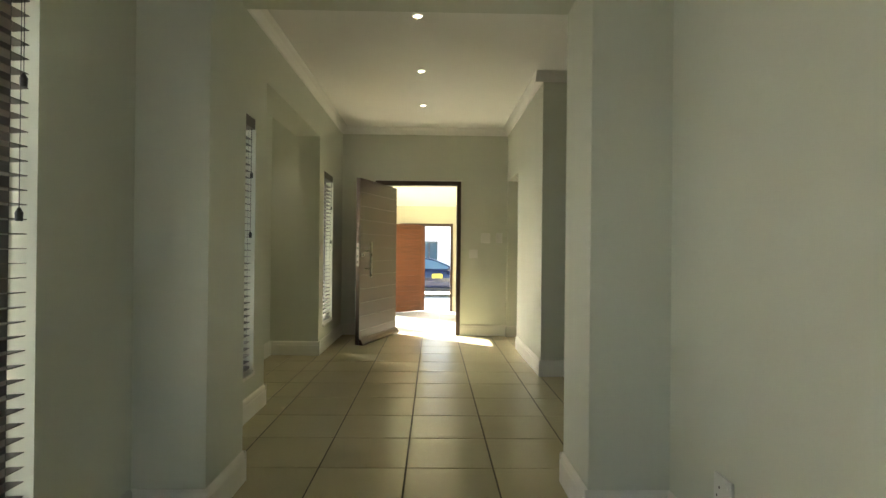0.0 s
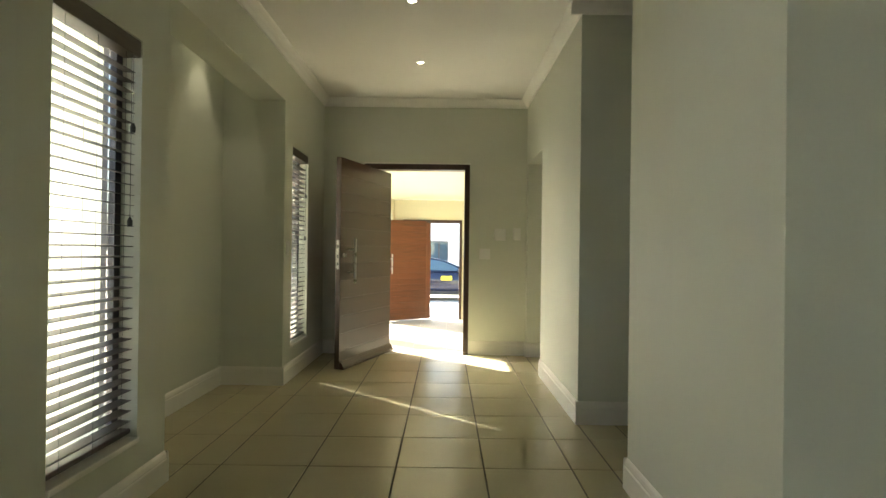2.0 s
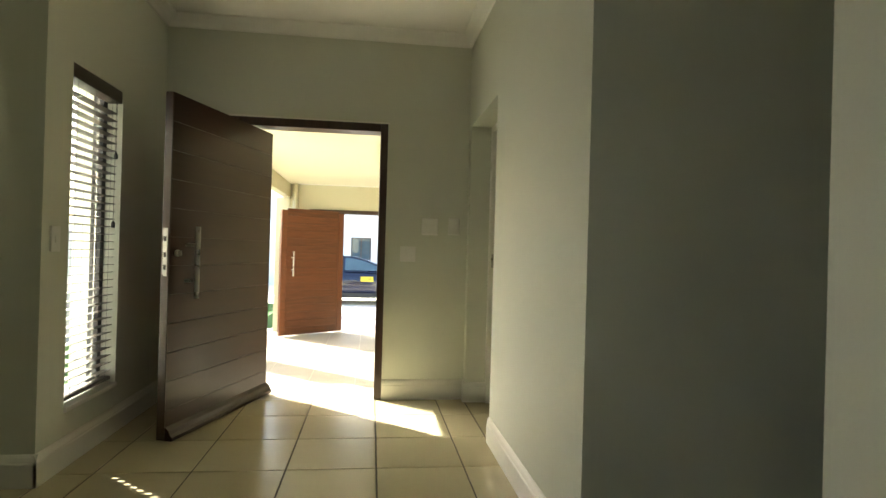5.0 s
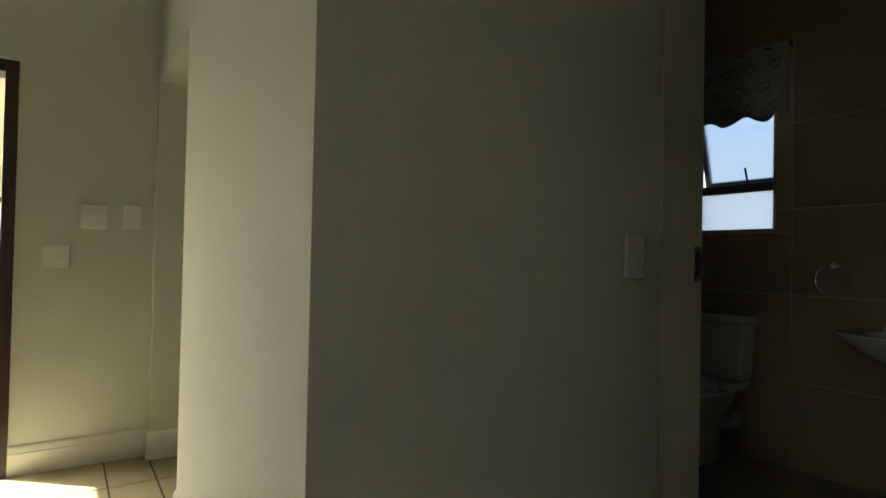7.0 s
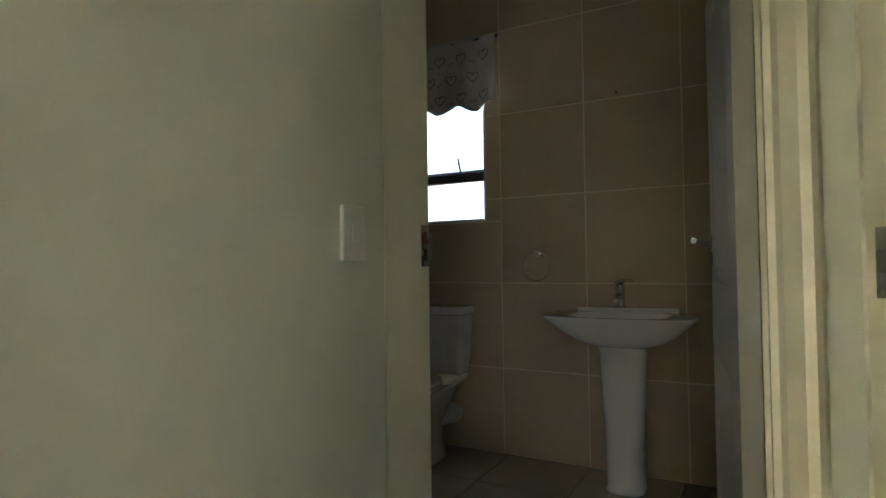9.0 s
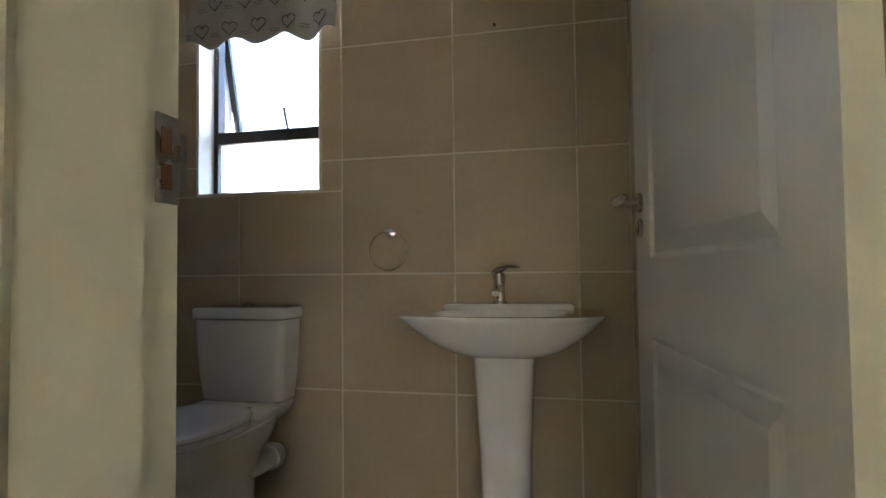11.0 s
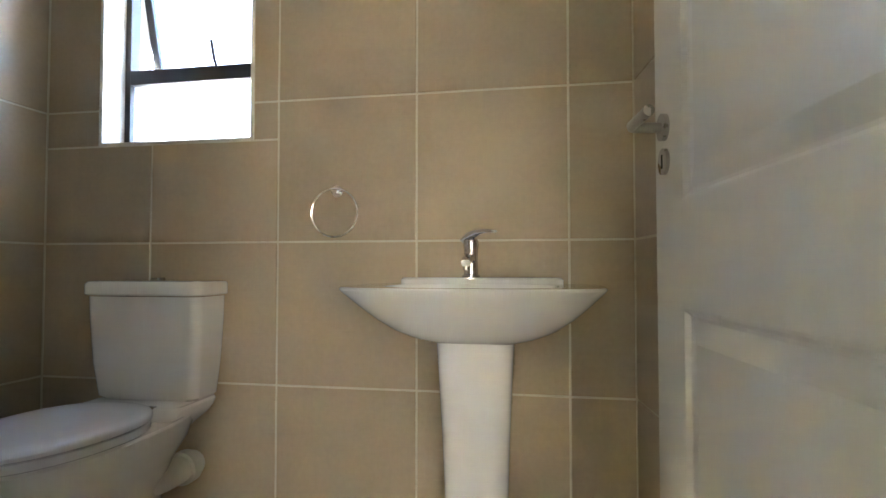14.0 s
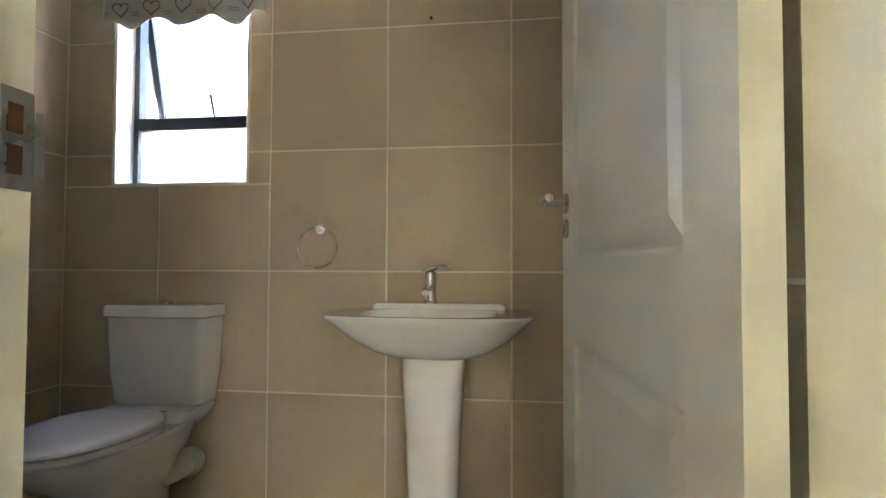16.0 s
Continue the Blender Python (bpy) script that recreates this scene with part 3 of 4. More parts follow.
sol = ob.modifiers.new("thick", "SOLIDIFY")
sol.thickness = .0015
part("rail", cyl(bmesh.new(), (.012, -.01, 2.345), (.012, VW + .01, 2.345), .009, n=12), ALU, v)


def on_cloth(y, z):
    u = min(max(y / VW, 0), 1)
    s = (z - hem(u)) / (2.36 - hem(u))
    return Vector((vx(u) * (1 - .6 * s) - .0035, y, z))


for r in range(3):
    for c in range(5):
        cy, cz = .07 + c * .14 + (.07 if r % 2 else 0), 2.02 + r * .115
        if cy > VW - .04:
            continue
        pts = []
        for q in range(26):
            a = 2 * math.pi * q / 26
            pts.append(on_cloth(cy + .0021 * 16 * math.sin(a) ** 3, cz + .0021 * (13 * math.cos(a) - 5 * math.cos(2 * a) - 2 * math.cos(3 * a) - math.cos(4 * a))))
        part("printed_heart", tube(bmesh.new(), pts, .0021, 5, True), PRINT, v)
        for q in range(2):
            part("printed_line", tube(bmesh.new(), [on_cloth(cy + .05 + .008 * p_, cz - .03 + .012 * q + .003 * math.sin(p_ * 2.2 + q)) for p_ in range(6) if cy + .05 + .008 * p_ < VW], .0012, 4), PRINT, v) if cy + .06 < VW else None

# ---- toilet ----
TY = 5.772
t = thing("toilet", "white ceramic close-coupled toilet with seat lid closed", "toilet", (WX, TY, 0))
# local x: 0 at the wall, negative into the room


def rrect(x0, x1, hw, z, r=.03, n=6):
    pts = []
    for cx, cy, a0 in ((x1 - r, hw - r, 0), (x0 + r, hw - r, 90), (x0 + r, -hw + r, 180), (x1 - r, -hw + r, 270)):
        for k in range(n + 1):
            a = radians(a0 + 90 * k / n)
            pts.append(Vector((cx + r * math.cos(a), cy + r * math.sin(a), z)))
    return pts


part("cistern", loft(bmesh.new(), [rrect(-.146, -.012, .168, .446), rrect(-.156, -.010, .178, .456), rrect(-.168, -.008, .190, .56), rrect(-.176, -.006, .198, .70), rrect(-.178, -.006, .200, .775)]), CERAMIC, t, smooth=True)
lid = part("cistern_lid", loft(bmesh.new(), [rrect(-.184, -.004, .206, .779), rrect(-.188, -.004, .210, .783), rrect(-.188, -.004, .210, .814), rrect(-.182, -.006, .204, .823), rrect(-.165, -.014, .187, .826)]), CERAMIC, t, smooth=True)
part("flush_button", cyl(bmesh.new(), (-.095, .0, .825), (-.095, .0, .835), .024, .021, 24), CHROME, lid, smooth=True)
bowl = []
for z, x0, x1, hw, e in ((.0, -.52, -.10, .105, 3.0), (.02, -.52, -.10, .105, 3.0), (.10, -.51, -.12, .095, 2.6), (.20, -.53, -.11, .105, 2.4), (.28, -.60, -.07, .135, 2.4), (.34, -.70, -.02, .170, 2.4), (.385, -.735, -.01, .186, 2.4), (.405, -.742, -.01, .190, 2.4), (.412, -.735, -.012, .184, 2.4)):
    bowl.append(oval((x0 + x1) / 2, 0, z, (x1 - x0) / 2, hw, e))
part("pan", loft(bmesh.new(), bowl), CERAMIC, t, smooth=True)
part("tank_shelf", loft(bmesh.new(), [rrect(-.30, -.13, .062, .22), rrect(-.30, -.105, .074, .28), rrect(-.295, -.075, .096, .33), rrect(-.285, -.045, .128, .368), rrect(-.27, -.022, .156, .396),
                                       rrect(-.255, -.014, .170, .418), rrect(-.24, -.012, .176, .436), rrect(-.23, -.014, .172, .4445)]), CERAMIC, t, smooth=True)


def egg(z, s, n=48):
    pts = []
    for k in range(n):
        a = 2 * math.pi * k / n
        c, sn = math.cos(a), math.sin(a)
        pts.append(Vector((-.455 + (.225 if c > 0 else .305) * c * s, .192 * s * math.copysign(abs(sn) ** .9, sn), z)))
    return pts


part("seat", loft(bmesh.new(), [egg(.413, .955), egg(.417, .985), egg(.432, .99), egg(.436, .975)]), SEATP, t, smooth=True)
part("seat_lid", loft(bmesh.new(), [egg(.440, .98), egg(.443, 1.005), egg(.452, 1.008), egg(.459, .985), egg(.464, .93), egg(.467, .8), egg(.468, .5)]), SEATP, t, smooth=True)
for s in (-1, 1):
    part("hinge", cyl(bmesh.new(), (-.225, s * .075 - .02, .437), (-.225, s * .075 + .02, .437), .012, n=14), CHROME, t, smooth=True)
part("waste_pipe", tube(bmesh.new(), [(-.30, -.03, .205), (-.22, -.06, .207), (-.15, -.078, .208), (-.005, -.08, .208)], .042, 18), PIPE, t, "white plastic waste bend", True)
part("pipe_collar", tube(bmesh.new(), [(-.075, -.079, .208), (-.035, -.08, .208)], .054, 24), PIPE, t, smooth=True)

# ---- basin on pedestal ----
BY = 4.704
b_ = thing("pedestal_basin", "wide white ceramic basin on a tapered pedestal", "basin", (WX, BY, 0))


def rim(z, sx, sy, e=4.5):
    a, c = .235 * sx, .340 * sy
    return oval(-.02 - a, 0, z, a, c, e, 64)


outer = [rim(.660, .55, .33, 2.6), rim(.668, .62, .42, 2.6), rim(.682, .71, .54, 2.7), rim(.703, .79, .66, 2.8), rim(.735, .87, .785, 3.0), rim(.768, .935, .885, 3.3), rim(.796, .98, .96, 3.7), rim(.811, 1.0, .997, 4.0), rim(.815, 1.0, 1.0, 4.0), rim(.819, .992, .99, 4.0)]
inner = []
for z, a, c in ((.8195, .165, .225), (.812, .158, .217), (.77, .14, .19), (.72, .11, .14), (.70, .05, .06)):
    inner.append(oval(-.30, 0, z, a, c, 3.0, 64))
part("bowl", loft(bmesh.new(), outer + inner), CERAMIC, b_, smooth=True)
part("tap_ledge", loft(bmesh.new(), [rrect(-.125, -.004, .240, .815, .02), rrect(-.125, -.004, .240, .832, .02), rrect(-.118, -.006, .234, .838, .02)]), CERAMIC, b_, "raised back ledge of the basin", True)
part("overflow", cyl(bmesh.new(), (-.128, .0, .80), (-.136, .0, .798), .012, n=18), SHADOW, b_)
ped = []
for z, x0, x1, hw in ((0, -.285, -.06, .088), (.01, -.29, -.06, .090), (.03, -.283, -.06, .083), (.20, -.29, -.06, .085), (.42, -.305, -.06, .093), (.60, -.32, -.06, .102), (.685, -.325, -.06, .107)):
    ped.append(oval((x0 + x1) / 2, 0, z, (x1 - x0) / 2, hw, 3.2))
part("pedestal", loft(bmesh.new(), ped), CERAMIC, b_, smooth=True)
tap = thing("basin_mixer", "chrome single-lever mixer tap on the basin ledge", "tap", (WX - .085, BY + .03, .838))
part("body", loft(bmesh.new(), [oval(0, 0, z, r, r, 2, 24) for z, r in ((0, .027), (.006, .027), (.010, .022), (.05, .020), (.085, .022), (.10, .024), (.112, .021), (.118, .012))]), CHROME, tap, smooth=True)
part("spout", loft(bmesh.new(), [[Vector((x, y * w_, z + h_ * zz)) for y, zz in ((-1, -.6), (-.6, -1), (.6, -1), (1, -.6), (1, .6), (.6, 1), (-.6, 1), (-1, .6))] for x, z, w_, h_ in ((-.01, .055, .016, .014), (-.05, .058, .015, .012), (-.09, .052, .014, .010), (-.115, .042, .013, .009))]), CHROME, tap, smooth=True)
part("lever", loft(bmesh.new(), [[Vector((x + .0, yy + w_ * a_, z + h_ * c_)) for a_, c_ in ((-1, 0), (-.6, 1), (.6, 1), (1, 0), (.6, -1), (-.6, -1))] for x, yy, z, w_, h_ in ((.005, .016, .112, .018, .010), (-.008, .0, .126, .017, .009), (-.02, -.024, .135, .014, .006), (-.03, -.05, .138, .012, .005), (-.036, -.072, .135, .010, .004))]), CHROME, tap, smooth=True)
part("aerator", cyl(bmesh.new(), (-.105, 0, .022), (-.105, 0, .045), .010, n=16), CHROME, tap, smooth=True)

# ---- towel ring ----
r_ = thing("towel_ring", "chrome round towel ring on the tiled wall", "towel ring", (WX, 5.187, 1.117))
part("mount", cyl(cyl(bmesh.new(), (-.006, 0, 0), (0, 0, 0), .020, n=20), (-.032, 0, 0), (-.006, 0, 0), .009, n=16), CHROME, r_, smooth=True)
part("ring", tube(bmesh.new(), [(-.03, .078 * math.sin(a), -.072 + .078 * math.cos(a)) for a in [2 * math.pi * q / 56 for q in range(56)]], .0038, 8, True), CHROME, r_, smooth=True)
s = thing("screw_hook", "tiny dark screw in the tiled wall", "screw", (WX, 4.75, 1.93))
part("head", cyl(bmesh.new(), (-.008, 0, 0), (0, 0, 0), .006, n=12), BLACK, s)

# ---- outside: porch, gate wall with a second door, driveway, car, building ----
GY, GZ = 12.1, -0.19
structure("porch_floor", boxes((-1.75, 2.2, YF + .25, GY + .3, GZ - .2, GZ - .004)), GROUT_L, "pale tiled porch floor in sun", "floor")
porch = bpy.data.objects["porch_floor"]
structure("porch_ceiling", boxes((-1.09, 2.2, YF + .25, GY, 2.09, 2.30)), PORCH_CEIL, "pale cream porch ceiling", "ceiling")
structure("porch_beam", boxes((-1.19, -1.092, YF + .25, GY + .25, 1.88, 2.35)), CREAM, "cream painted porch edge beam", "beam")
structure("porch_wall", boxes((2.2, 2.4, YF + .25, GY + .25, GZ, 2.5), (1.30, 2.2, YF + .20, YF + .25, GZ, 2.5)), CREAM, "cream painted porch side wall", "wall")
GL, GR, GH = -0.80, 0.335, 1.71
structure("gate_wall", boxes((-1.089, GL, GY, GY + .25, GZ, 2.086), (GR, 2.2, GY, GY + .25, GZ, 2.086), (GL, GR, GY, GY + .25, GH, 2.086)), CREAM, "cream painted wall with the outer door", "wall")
# second column is out of view; its wide base is made up to shape the floor shadow
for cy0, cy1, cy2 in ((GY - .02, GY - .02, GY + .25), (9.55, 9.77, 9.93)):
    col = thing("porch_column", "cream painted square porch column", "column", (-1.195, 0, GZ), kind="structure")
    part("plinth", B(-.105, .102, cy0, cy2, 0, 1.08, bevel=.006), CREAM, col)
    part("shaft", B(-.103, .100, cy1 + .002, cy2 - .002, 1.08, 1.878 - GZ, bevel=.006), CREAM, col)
dp = thing("downpipe", "cream painted round downpipe on the gate wall", "downpipe", (-1.0, GY - .05, GZ))
part("pipe", cyl(bmesh.new(), (0, 0, 0), (0, 0, 2.275), .04, n=16), CREAM, dp, smooth=True)
fr = thing("door_frame", "dark timber frame of the outer door", "door frame", (0, GY, GZ), kind="structure")
part("jamb", B(GL, GL + .05, -.02, .12, 0, GH - GZ), FRAMEWOOD, fr)
part("jamb", B(GR - .05, GR, -.02, .12, 0, GH - GZ), FRAMEWOOD, fr)
part("head", B(GL + .05, GR - .05, -.02, .12, GH - GZ - .06, GH - GZ), FRAMEWOOD, fr)
P, Q = Vector((-0.28, GY + .02, GZ)), Vector((-1.13, 11.50, GZ))
od = thing("door_3", "red-brown horizontal board outer door standing open", "door", P, math.atan2(Q.y - P.y, Q.x - P.x), kind="structure")
OW = (Q - P).length
part("core", B(0, OW, -.02, .016, .02, 1.84), REDWOOD, od)
for a, b in ((0, .09), (OW - .09, OW)):
    part("stile", B(a, b, .0165, .030, .02, 1.84, bevel=.002, seg=1), REDWOOD, od)
nb = 17
for k in range(nb):
    h = 1.85 / nb
    part("board", B(.092, OW - .092, .0165, .026, .02 + k * h + .004, .02 + (k + 1) * h - .004, bevel=.003, seg=1), REDWOOD, od)
h_ = part("pull_handle", cyl(bmesh.new(), (OW - .17, .09, .88), (OW - .17, .09, 1.24), .013, n=14), STEEL, od, "steel pull handle", True)
for z in (.97, 1.15):
    part("standoff", cyl(bmesh.new(), (OW - .17, .026, z), (OW - .17, .09, z), .009, n=10), STEEL, h_)

structure("ground", boxes((-400, 400, -400, 500, -0.75, -0.62)), GROUND, "sandy grey ground around the house", "ground")
structure("driveway", boxes((-6, 8, GY + .3, 27.9, -0.62, -0.512)), GROUT_L, "pale grey brick paved driveway", "driveway")
drive = bpy.data.objects["driveway"]
# made-up pale yard, a reflector that brightens blinds and hall
structure("bounce_yard", boxes((-9, -1.76, -6, 7.69, -0.62, -0.25)), BOUNCE_GROUND, "added pale side yard bouncing sun to the hall windows", "ground")
structure("garden_bed", boxes((-3.6, -1.76, 7.7, 16.9, -0.62, -0.22)), LAWN, "green lawn strip beside the porch", "ground")
bm = bmesh.new()
lawn_rng = random.Random(11)
for _ in range(5000):
    x, y, a, h = lawn_rng.uniform(-3.5, -1.78), lawn_rng.uniform(8.5, 16.5), lawn_rng.uniform(0, 6.3), lawn_rng.uniform(.04, .10)
    c, s_ = .006 * math.cos(a), .006 * math.sin(a)
    vs = [bm.verts.new(p) for p in ((x - c, y - s_, -.225), (x + c, y + s_, -.225), (x + 6 * s_ * h * 8, y - 6 * c * h * 8, -.22 + h))]
    bm.faces.new(vs)
tagged(link("lawn_grass", bm, LAWN), "short green grass beside the porch", "grass", kind="stuff")
structure("boundary_wall", boxes((-3.9, -3.7, 9.5, 17, -0.62, 1.35)), WHITE_EXT, "white plastered boundary wall", "wall")


def car():
    c = thing("car", "dark blue parked hatchback car with yellow door sticker", "car", (-0.04, 20.6, -0.51))
    # local x forward (to the right), y away; near side at y = -0.8
    def sect(x, zb, zt, hw):
        return [Vector((x, y * hw, zb + (zt - zb) * k)) for y, k in ((-.90, 0), (-1, .25), (-1, .6), (-.95, .9), (-.86, 1), (.86, 1), (.95, .9), (1, .6), (1, .25), (.90, 0))]
    part("body", loft(bmesh.new(), [sect(x, zb, zt, hw) for x, zb, zt, hw in ((-2.05, .35, .75, .68), (-1.98, .22, .92, .78), (-1.6, .2, .98, .83), (-.6, .2, .96, .85), (.6, .2, .93, .85), (1.0, .2, .90, .84), (1.75, .22, .78, .80), (1.98, .25, .66, .74), (2.05, .32, .55, .66))]), CARPAINT, c, smooth=True)
    cab = [(-1.85, .96, 1.02, .66), (-1.55, .96, 1.32, .62), (-.9, .95, 1.42, .60), (-.35, .95, 1.40, .60), (.1, .94, 1.29, .62), (.5, .93, 1.13, .65), (.95, .90, .93, .70)]
    part("cabin", loft(bmesh.new(), [[Vector((x, s * w_, z)) for s, w_, z in ((-1, .78, zb), (-1, hw, zt), (1, hw, zt), (1, .78, zb))] for x, zb, zt, hw in cab]), CARPAINT, c)
    def side_glass(pts):
        bm = bmesh.new()
        loft(bm, [[Vector((x, -(.787 - (z - .95) * .36) - o, z)) for x, z in pts] for o in (0, .012)])
        return bm
    part("window", side_glass([(-1.5, 1.0), (-.62, 1.0), (-.62, 1.36), (-1.2, 1.34)]), CARGLASS, c)
    part("window", side_glass([(-.54, 1.0), (.58, .99), (.38, 1.13), (.02, 1.27), (-.35, 1.345), (-.54, 1.35)]), CARGLASS, c)
    part("side_mirror", B(.45, .60, -.98, -.84, .93, 1.05, bevel=.03), CARPAINT, c)
    part("sill_trim", B(-.95, .95, -.868, -.84, .20, .34, bevel=.01), BLACK, c)
    part("sticker", B(-.08, .28, -.872, -.853, .68, .82), YELLOW, c, "yellow rectangular door sticker")
    for z in (.715, .75, .785):
        part("sticker_line", B(-.04, .24, -.874, -.8725, z, z + .012), DARK, c)
    for x in (-1.28, 1.32):
        wh = part("tyre", tube(bmesh.new(), [(x + .24 * math.cos(a), -.76, .305 + .24 * math.sin(a)) for a in [2 * math.pi * q / 32 for q in range(32)]], .075, 10, True), RUBBER, c, smooth=True)
        rimb = bmesh.new()
        cyl(rimb, (x, -.80, .305), (x, -.72, .305), .17, n=28)
        for q in range(7):
            a = 2 * math.pi * q / 7
            cyl(rimb, (x, -.81, .305), (x + .2 * math.cos(a), -.81, .305 + .2 * math.sin(a)), .025, .018, 8)
        part("rim", rimb, STEEL, wh)
        part("wheel_arch", cyl(bmesh.new(), (x, -.848, .33), (x, -.70, .33), .36, n=28), SHADOW, c)
        w2 = part("tyre", tube(bmesh.new(), [(x + .24 * math.cos(a), .76, .305 + .24 * math.sin(a)) for a in [2 * math.pi * q / 32 for q in range(32)]], .075, 10, True), RUBBER, c, smooth=True)
    part("headlight", B(1.78, 1.97, -.74, -.5, .60, .72, bevel=.03), CHROME, c)


car()

bd = thing("neighbour_building", "white plastered building across the driveway", "building", (0, 28, -0.6))
part("wall", boxes((-9, -0.72, 0, .3, 0, 5.6), (0.14, 9, 0, .3, 0, 5.6), (-0.72, 0.14, 0, .3, 0, 1.12), (-0.72, 0.14, 0, .3, 2.20, 5.6), (-9, 9, .3, .35, 0, 5.6)), WHITE_EXT, bd)
part("roof", boxes((-9.4, 9.4, -.4, 6, 5.6, 5.8)), mat("grey_roof_tile", (.2, .19, .18), .8, vary=.2), bd)
wn_ = part("window", boxes((-0.72, -0.67, -.01, .08, 1.12, 2.20), (.09, .14, -.01, .08, 1.12, 2.20), (-.67, .09, -.01, .08, 1.12, 1.17), (-.67, .09, -.01, .08, 2.15, 2.20), (-.315, -.265, -.01, .08, 1.17, 2.15)), ALU, bd)
for a, b in ((-.67, -.315), (-.265, .09)):
    part("pane", B(a, b, .05, .06, 1.17, 2.15), CARGLASS, wn_)
wl = thing("wall_lamp", "small white lamp on the neighbouring building", "lamp", (-1.05, 28, 1.75))
part("case", B(-.08, .08, -.1, 0, -.13, .13, bevel=.02), WHITE_EXT, wl)


def leaf_cloud(bm, centres, n, size, rng):
    for _ in range(n):
        c, r = rng.choice(centres)
        d = Vector((rng.gauss(0, 1), rng.gauss(0, 1), rng.gauss(0, 1)))
        d = d.normalized() * r * rng.uniform(.45, 1.08)
        p = Vector(c) + d
        u = Vector((rng.gauss(0, 1), rng.gauss(0, 1), rng.gauss(0, 1))).normalized()
        v = u.cross(Vector((rng.gauss(0, 1), rng.gauss(0, 1), rng.gauss(0, 1)))).normalized()
        s = size * rng.uniform(.6, 1.3)
        q = [bm.verts.new(p + s * (a * u + b * v)) for a, b in ((-1, 0), (0, .45), (1, 0), (0, -.45))]
        bm.faces.new(q)


rng = random.Random(4)
tr = thing("tree", "dense green tree behind the boundary wall", "tree", (-4.6, 19, -0.62))
bm = bmesh.new()
tube(bm, [(0, 0, 0), (.05, 0, .9), (-.05, .1, 1.8), (.1, .05, 2.6)], .13, 10)
for dx, dy in ((.8, .2), (-.7, .5), (.2, -.8), (-.2, .9)):
    tube(bm, [(0, 0, 1.7), (dx * .5, dy * .5, 2.3), (dx, dy, 3.0)], .05, 8)
part("trunk", bm, BARK, tr, smooth=True)
bm = bmesh.new()
cs = [((rng.uniform(-1.2, 1.2), rng.uniform(-1.2, 1.2), rng.uniform(2.2, 4.2)), rng.uniform(.4, .8)) for _ in range(16)]
leaf_cloud(bm, cs, 5000, .09, rng)
part("crown", bm, LEAF, tr)
for x, y in ((-1.95, 12.9), (-2.3, 12.2), (-2.1, 13.6)):
    sh = thing("shrub", "small green garden shrub beside the porch column", "shrub", (x, y, -.22), group="garden shrubs")
    bm = bmesh.new()
    for q in range(6):
        a = q * 1.05
        tube(bm, [(0, 0, 0), (.06 * math.cos(a), .06 * math.sin(a), .12), (.14 * math.cos(a), .14 * math.sin(a), .25)], .006, 5)
    part("stems", bm, BARK, sh)
    bm = bmesh.new()
    leaf_cloud(bm, [((rng.uniform(-.12, .12), rng.uniform(-.12, .12), rng.uniform(.12, .3)), .14) for _ in range(7)], 700, .03, rng)
    part("leaves", bm, LEAF, sh)

# ---- tiles, last ----
meshes = {}


def tile(parent, material, w, h, origin, axes, gap=.003, t=.008):
    """One tile of w x h with its corner at origin; axes are its two directions, the third is out of the surface."""
    key = (round(w, 3), round(h, 3), round(t, 4), material.name, tuple(round(c, 4) for a in axes for c in a))
    if key not in meshes:
        u, v = Vector(axes[0]), Vector(axes[1])
        n = Vector(axes[2])
        g, e = gap / 2, .0012
        R = [[u * a + v * b + n * c for a, b in ((g + i, g + i), (w - g - i, g + i), (w - g - i, h - g - i), (g + i, h - g - i))] for i, c in ((0, 0), (0, t - e), (e, t))]
        bm = bmesh.new()
        loft(bm, R, False, True)
        me = bpy.data.meshes.new("tile")
        bmesh.ops.recalc_face_normals(bm, faces=bm.faces)
        bm.to_mesh(me)
        bm.free()
        me.materials.append(material)
        meshes[key] = me
    ob = new("tile", meshes[key])
    ob.location = origin
    ob.parent = parent
    return ob


def cuts(a, b, start, pitch):
    c = [a]
    k = math.ceil((a - start) / pitch + 1e-6)
    while start + k * pitch < b - 1e-4:
        if start + k * pitch - c[-1] > .012:
            c.append(start + k * pitch)
        k += 1
    return c + [b]


AX = ((1, 0, 0), (0, 1, 0), (0, 0, 1))


def lay(parent, material, x0, x1, y0, y1, sx, sy, px, py, z=-.004, gap=.004, t=.004):
    X, Y = cuts(x0, x1, sx, px), cuts(y0, y1, sy, py)
    for a, b in zip(X, X[1:]):
        for c, d in zip(Y, Y[1:]):
            tile(parent, material, b - a, d - c, (a, c, z), AX, gap, t)


PX, PY, SX, SY = .450, .4655, .232, 2.774
lay(floor, FTILE, XL, XR, YB, YF, SX, SY, PX, PY, gap=.0085)
lay(floor, FTILE, XL - .51, XL, 3.95, 5.89, SX, SY, PX, PY, gap=.0085)
lay(floor, FTILE, XR, 2.0, L0, L1, SX, SY, PX, PY, gap=.0085)
lay(floor, FTILE, XR, 1.9, 6.42, 7.28, SX, SY, PX, PY, gap=.0085)
lay(floor_wc, FTILE_WC, 2.0, WX, 4.145, WY1, 3.40, 4.92, .45, .45, gap=.005)
T, TS = .4765, .4775
HZ = [k * T for k in range(7)] + [2.884]


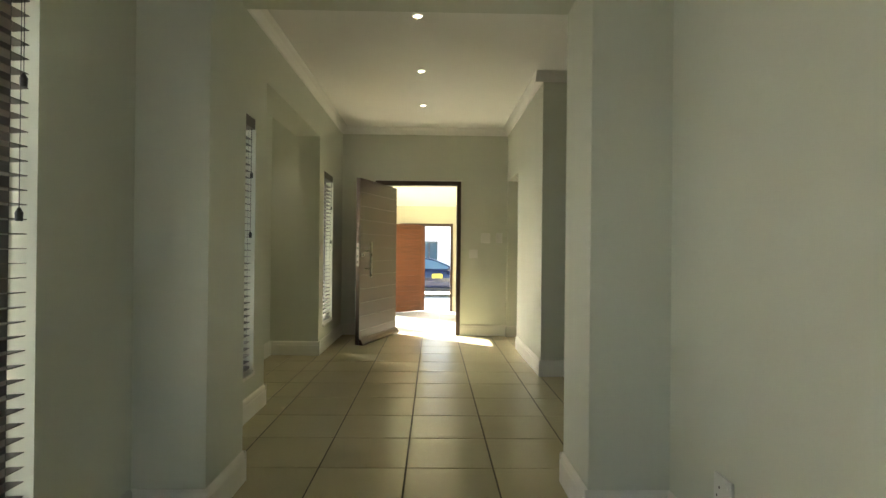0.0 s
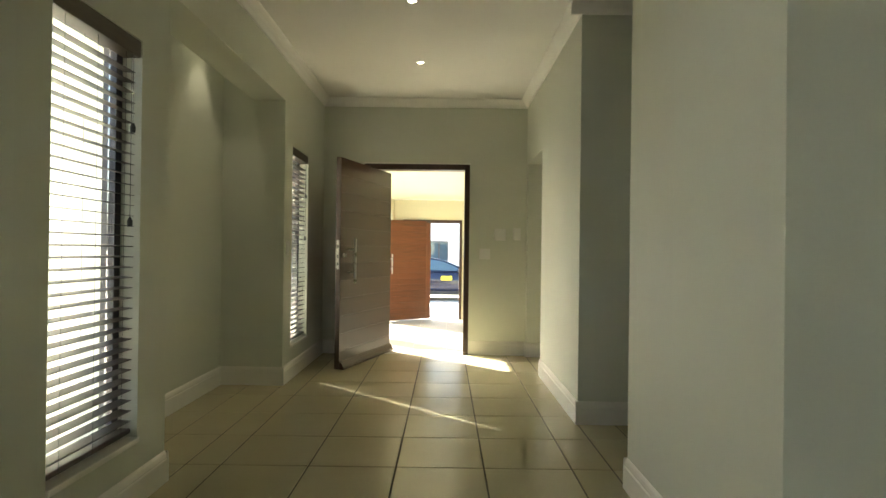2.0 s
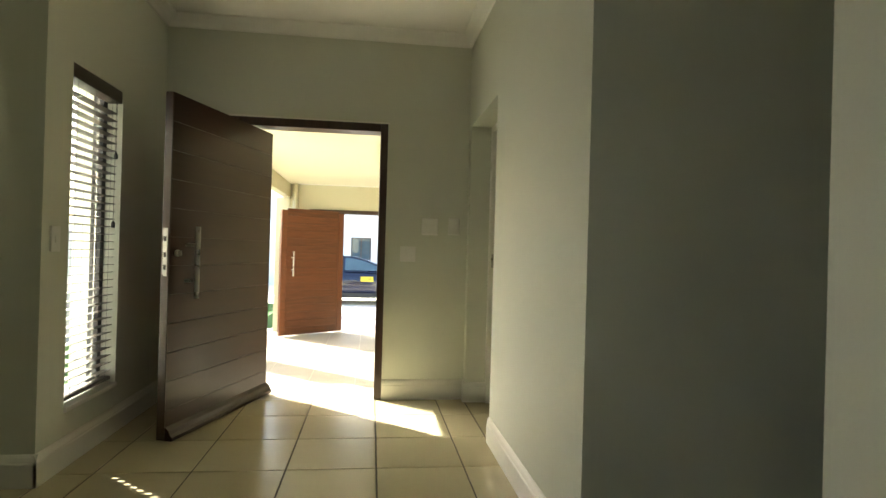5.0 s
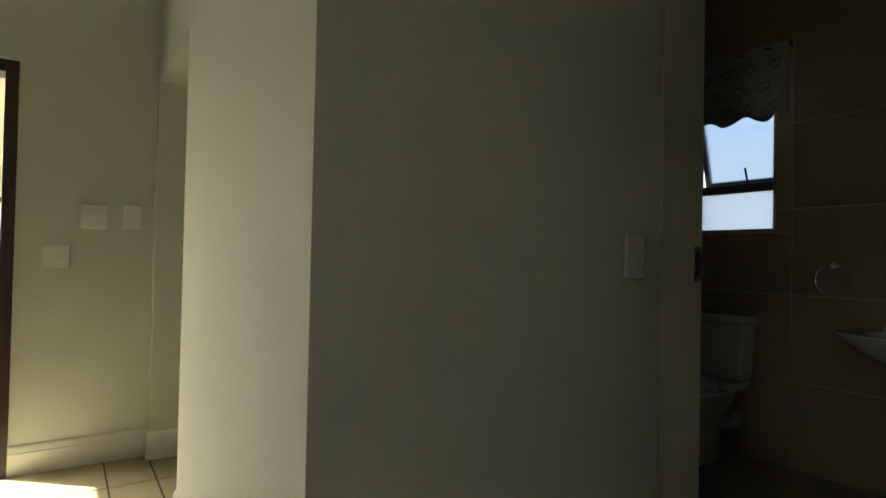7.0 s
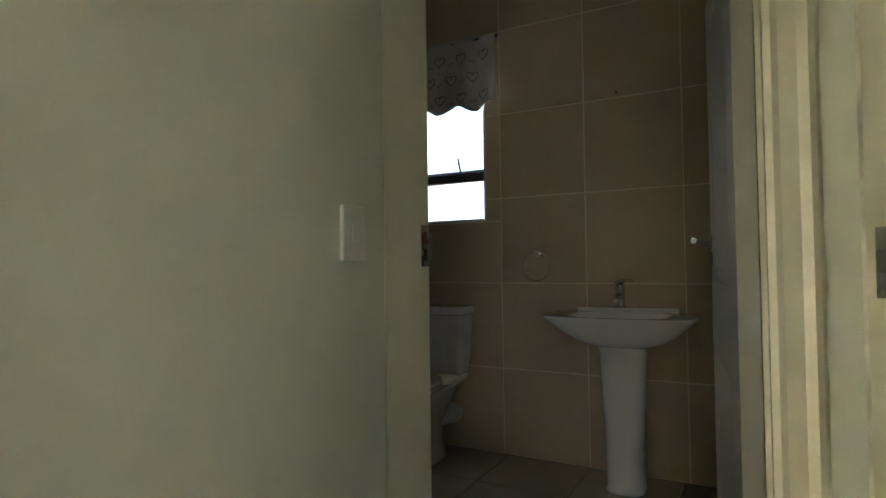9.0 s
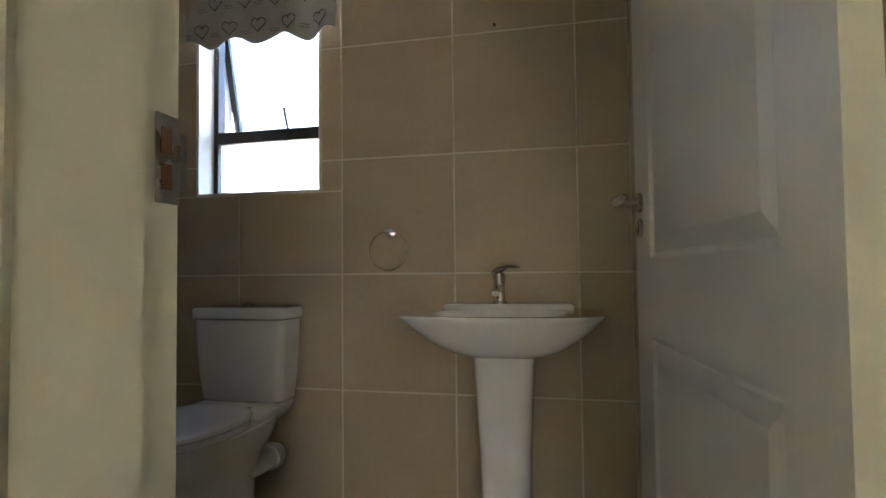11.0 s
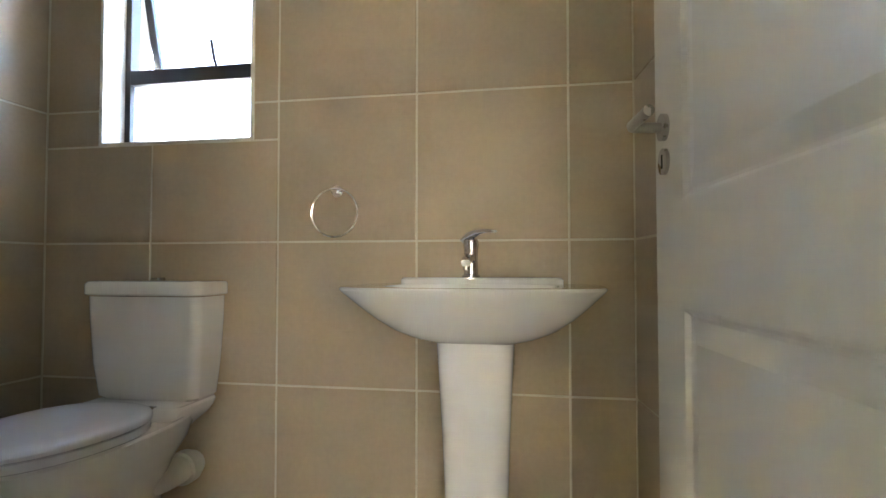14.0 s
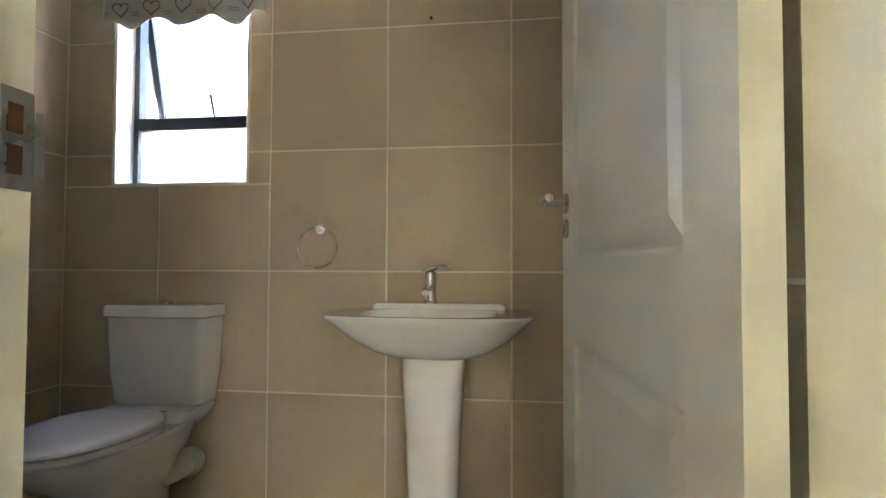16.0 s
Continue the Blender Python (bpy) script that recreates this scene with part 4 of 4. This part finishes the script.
def wall_tiles(parent, us, origin, along, out, hole=None):
    zs = HZ
    for a, b in zip(us, us[1:]):
        for c, d in zip(zs, zs[1:]):
            rects = [(a, b, c, d)]
            if hole:
                h0, h1, k0, k1 = hole
                new_ = []
                for r in rects:
                    if r[1] <= h0 or r[0] >= h1 or r[3] <= k0 or r[2] >= k1:
                        new_.append(r)
                        continue
                    if r[2] < k0:
                        new_.append((r[0], r[1], r[2], k0))
                    if r[3] > k1:
                        new_.append((r[0], r[1], k1, r[3]))
                    lo, hi = max(r[2], k0), min(r[3], k1)
                    if r[0] < h0:
                        new_.append((r[0], h0, lo, hi))
                    if r[1] > h1:
                        new_.append((h1, r[1], lo, hi))
                rects = new_
            for r in rects:
                if r[1] - r[0] > .01 and r[3] - r[2] > .01:
                    tile(parent, WTILE, r[1] - r[0], r[3] - r[2], Vector(origin) + Vector(along) * r[0] + Vector((0, 0, r[2])), (along, (0, 0, 1), out), .007, .010)


wall_tiles(wall_e, cuts(WY0, WY1, 4.443, TS), (WX + .01, 0, 0), (0, 1, 0), (-1, 0, 0), hole=(5.49, 6.09, 1.30, 2.30))
wall_tiles(wall_n, cuts(2.22, WX, WX - .30, TS), (0, WY1 + .01, 0), (1, 0, 0), (0, -1, 0))
sd = (Vector((WX, WY0, 0)) - Vector((2.30, 4.07, 0)))
sl = sd.length
sd.normalize()
wall_tiles(wall_s, cuts(.0, sl, sl - .30, TS), (2.30, 4.06, 0), tuple(sd), (-sd.y, sd.x, 0))
wall_tiles(wall_w, cuts(L1 + .2, WY1, 5.4, TS), (DX1 - .01, 0, 0), (0, 1, 0), (1, 0, 0))
lay(porch, PORCHTILE, -1.75, 2.2, YF + .25, GY + .3, -.4, 7.7, .45, .45, z=GZ - .004, gap=.005, t=.004)


def pavers():
    bm = bmesh.new()
    y = GY + .32
    r = 0
    while y < 19.4:
        x = -2.2 - (.11 if r % 2 else 0)
        while x < 2.4:
            h = rng.uniform(0, .003)
            box(bm, x + .003, x + .217, y + .003, y + .107, -.514, -.502 + h)
            x += .22
        y += .11
        r += 1
    me = bpy.data.meshes.new("paver")
    bm.to_mesh(me)
    bm.free()
    me.materials.append(PAVE)
    ob = new("paver", me)
    ob.parent = drive
    tagged(ob, kind="stuff")


pavers()
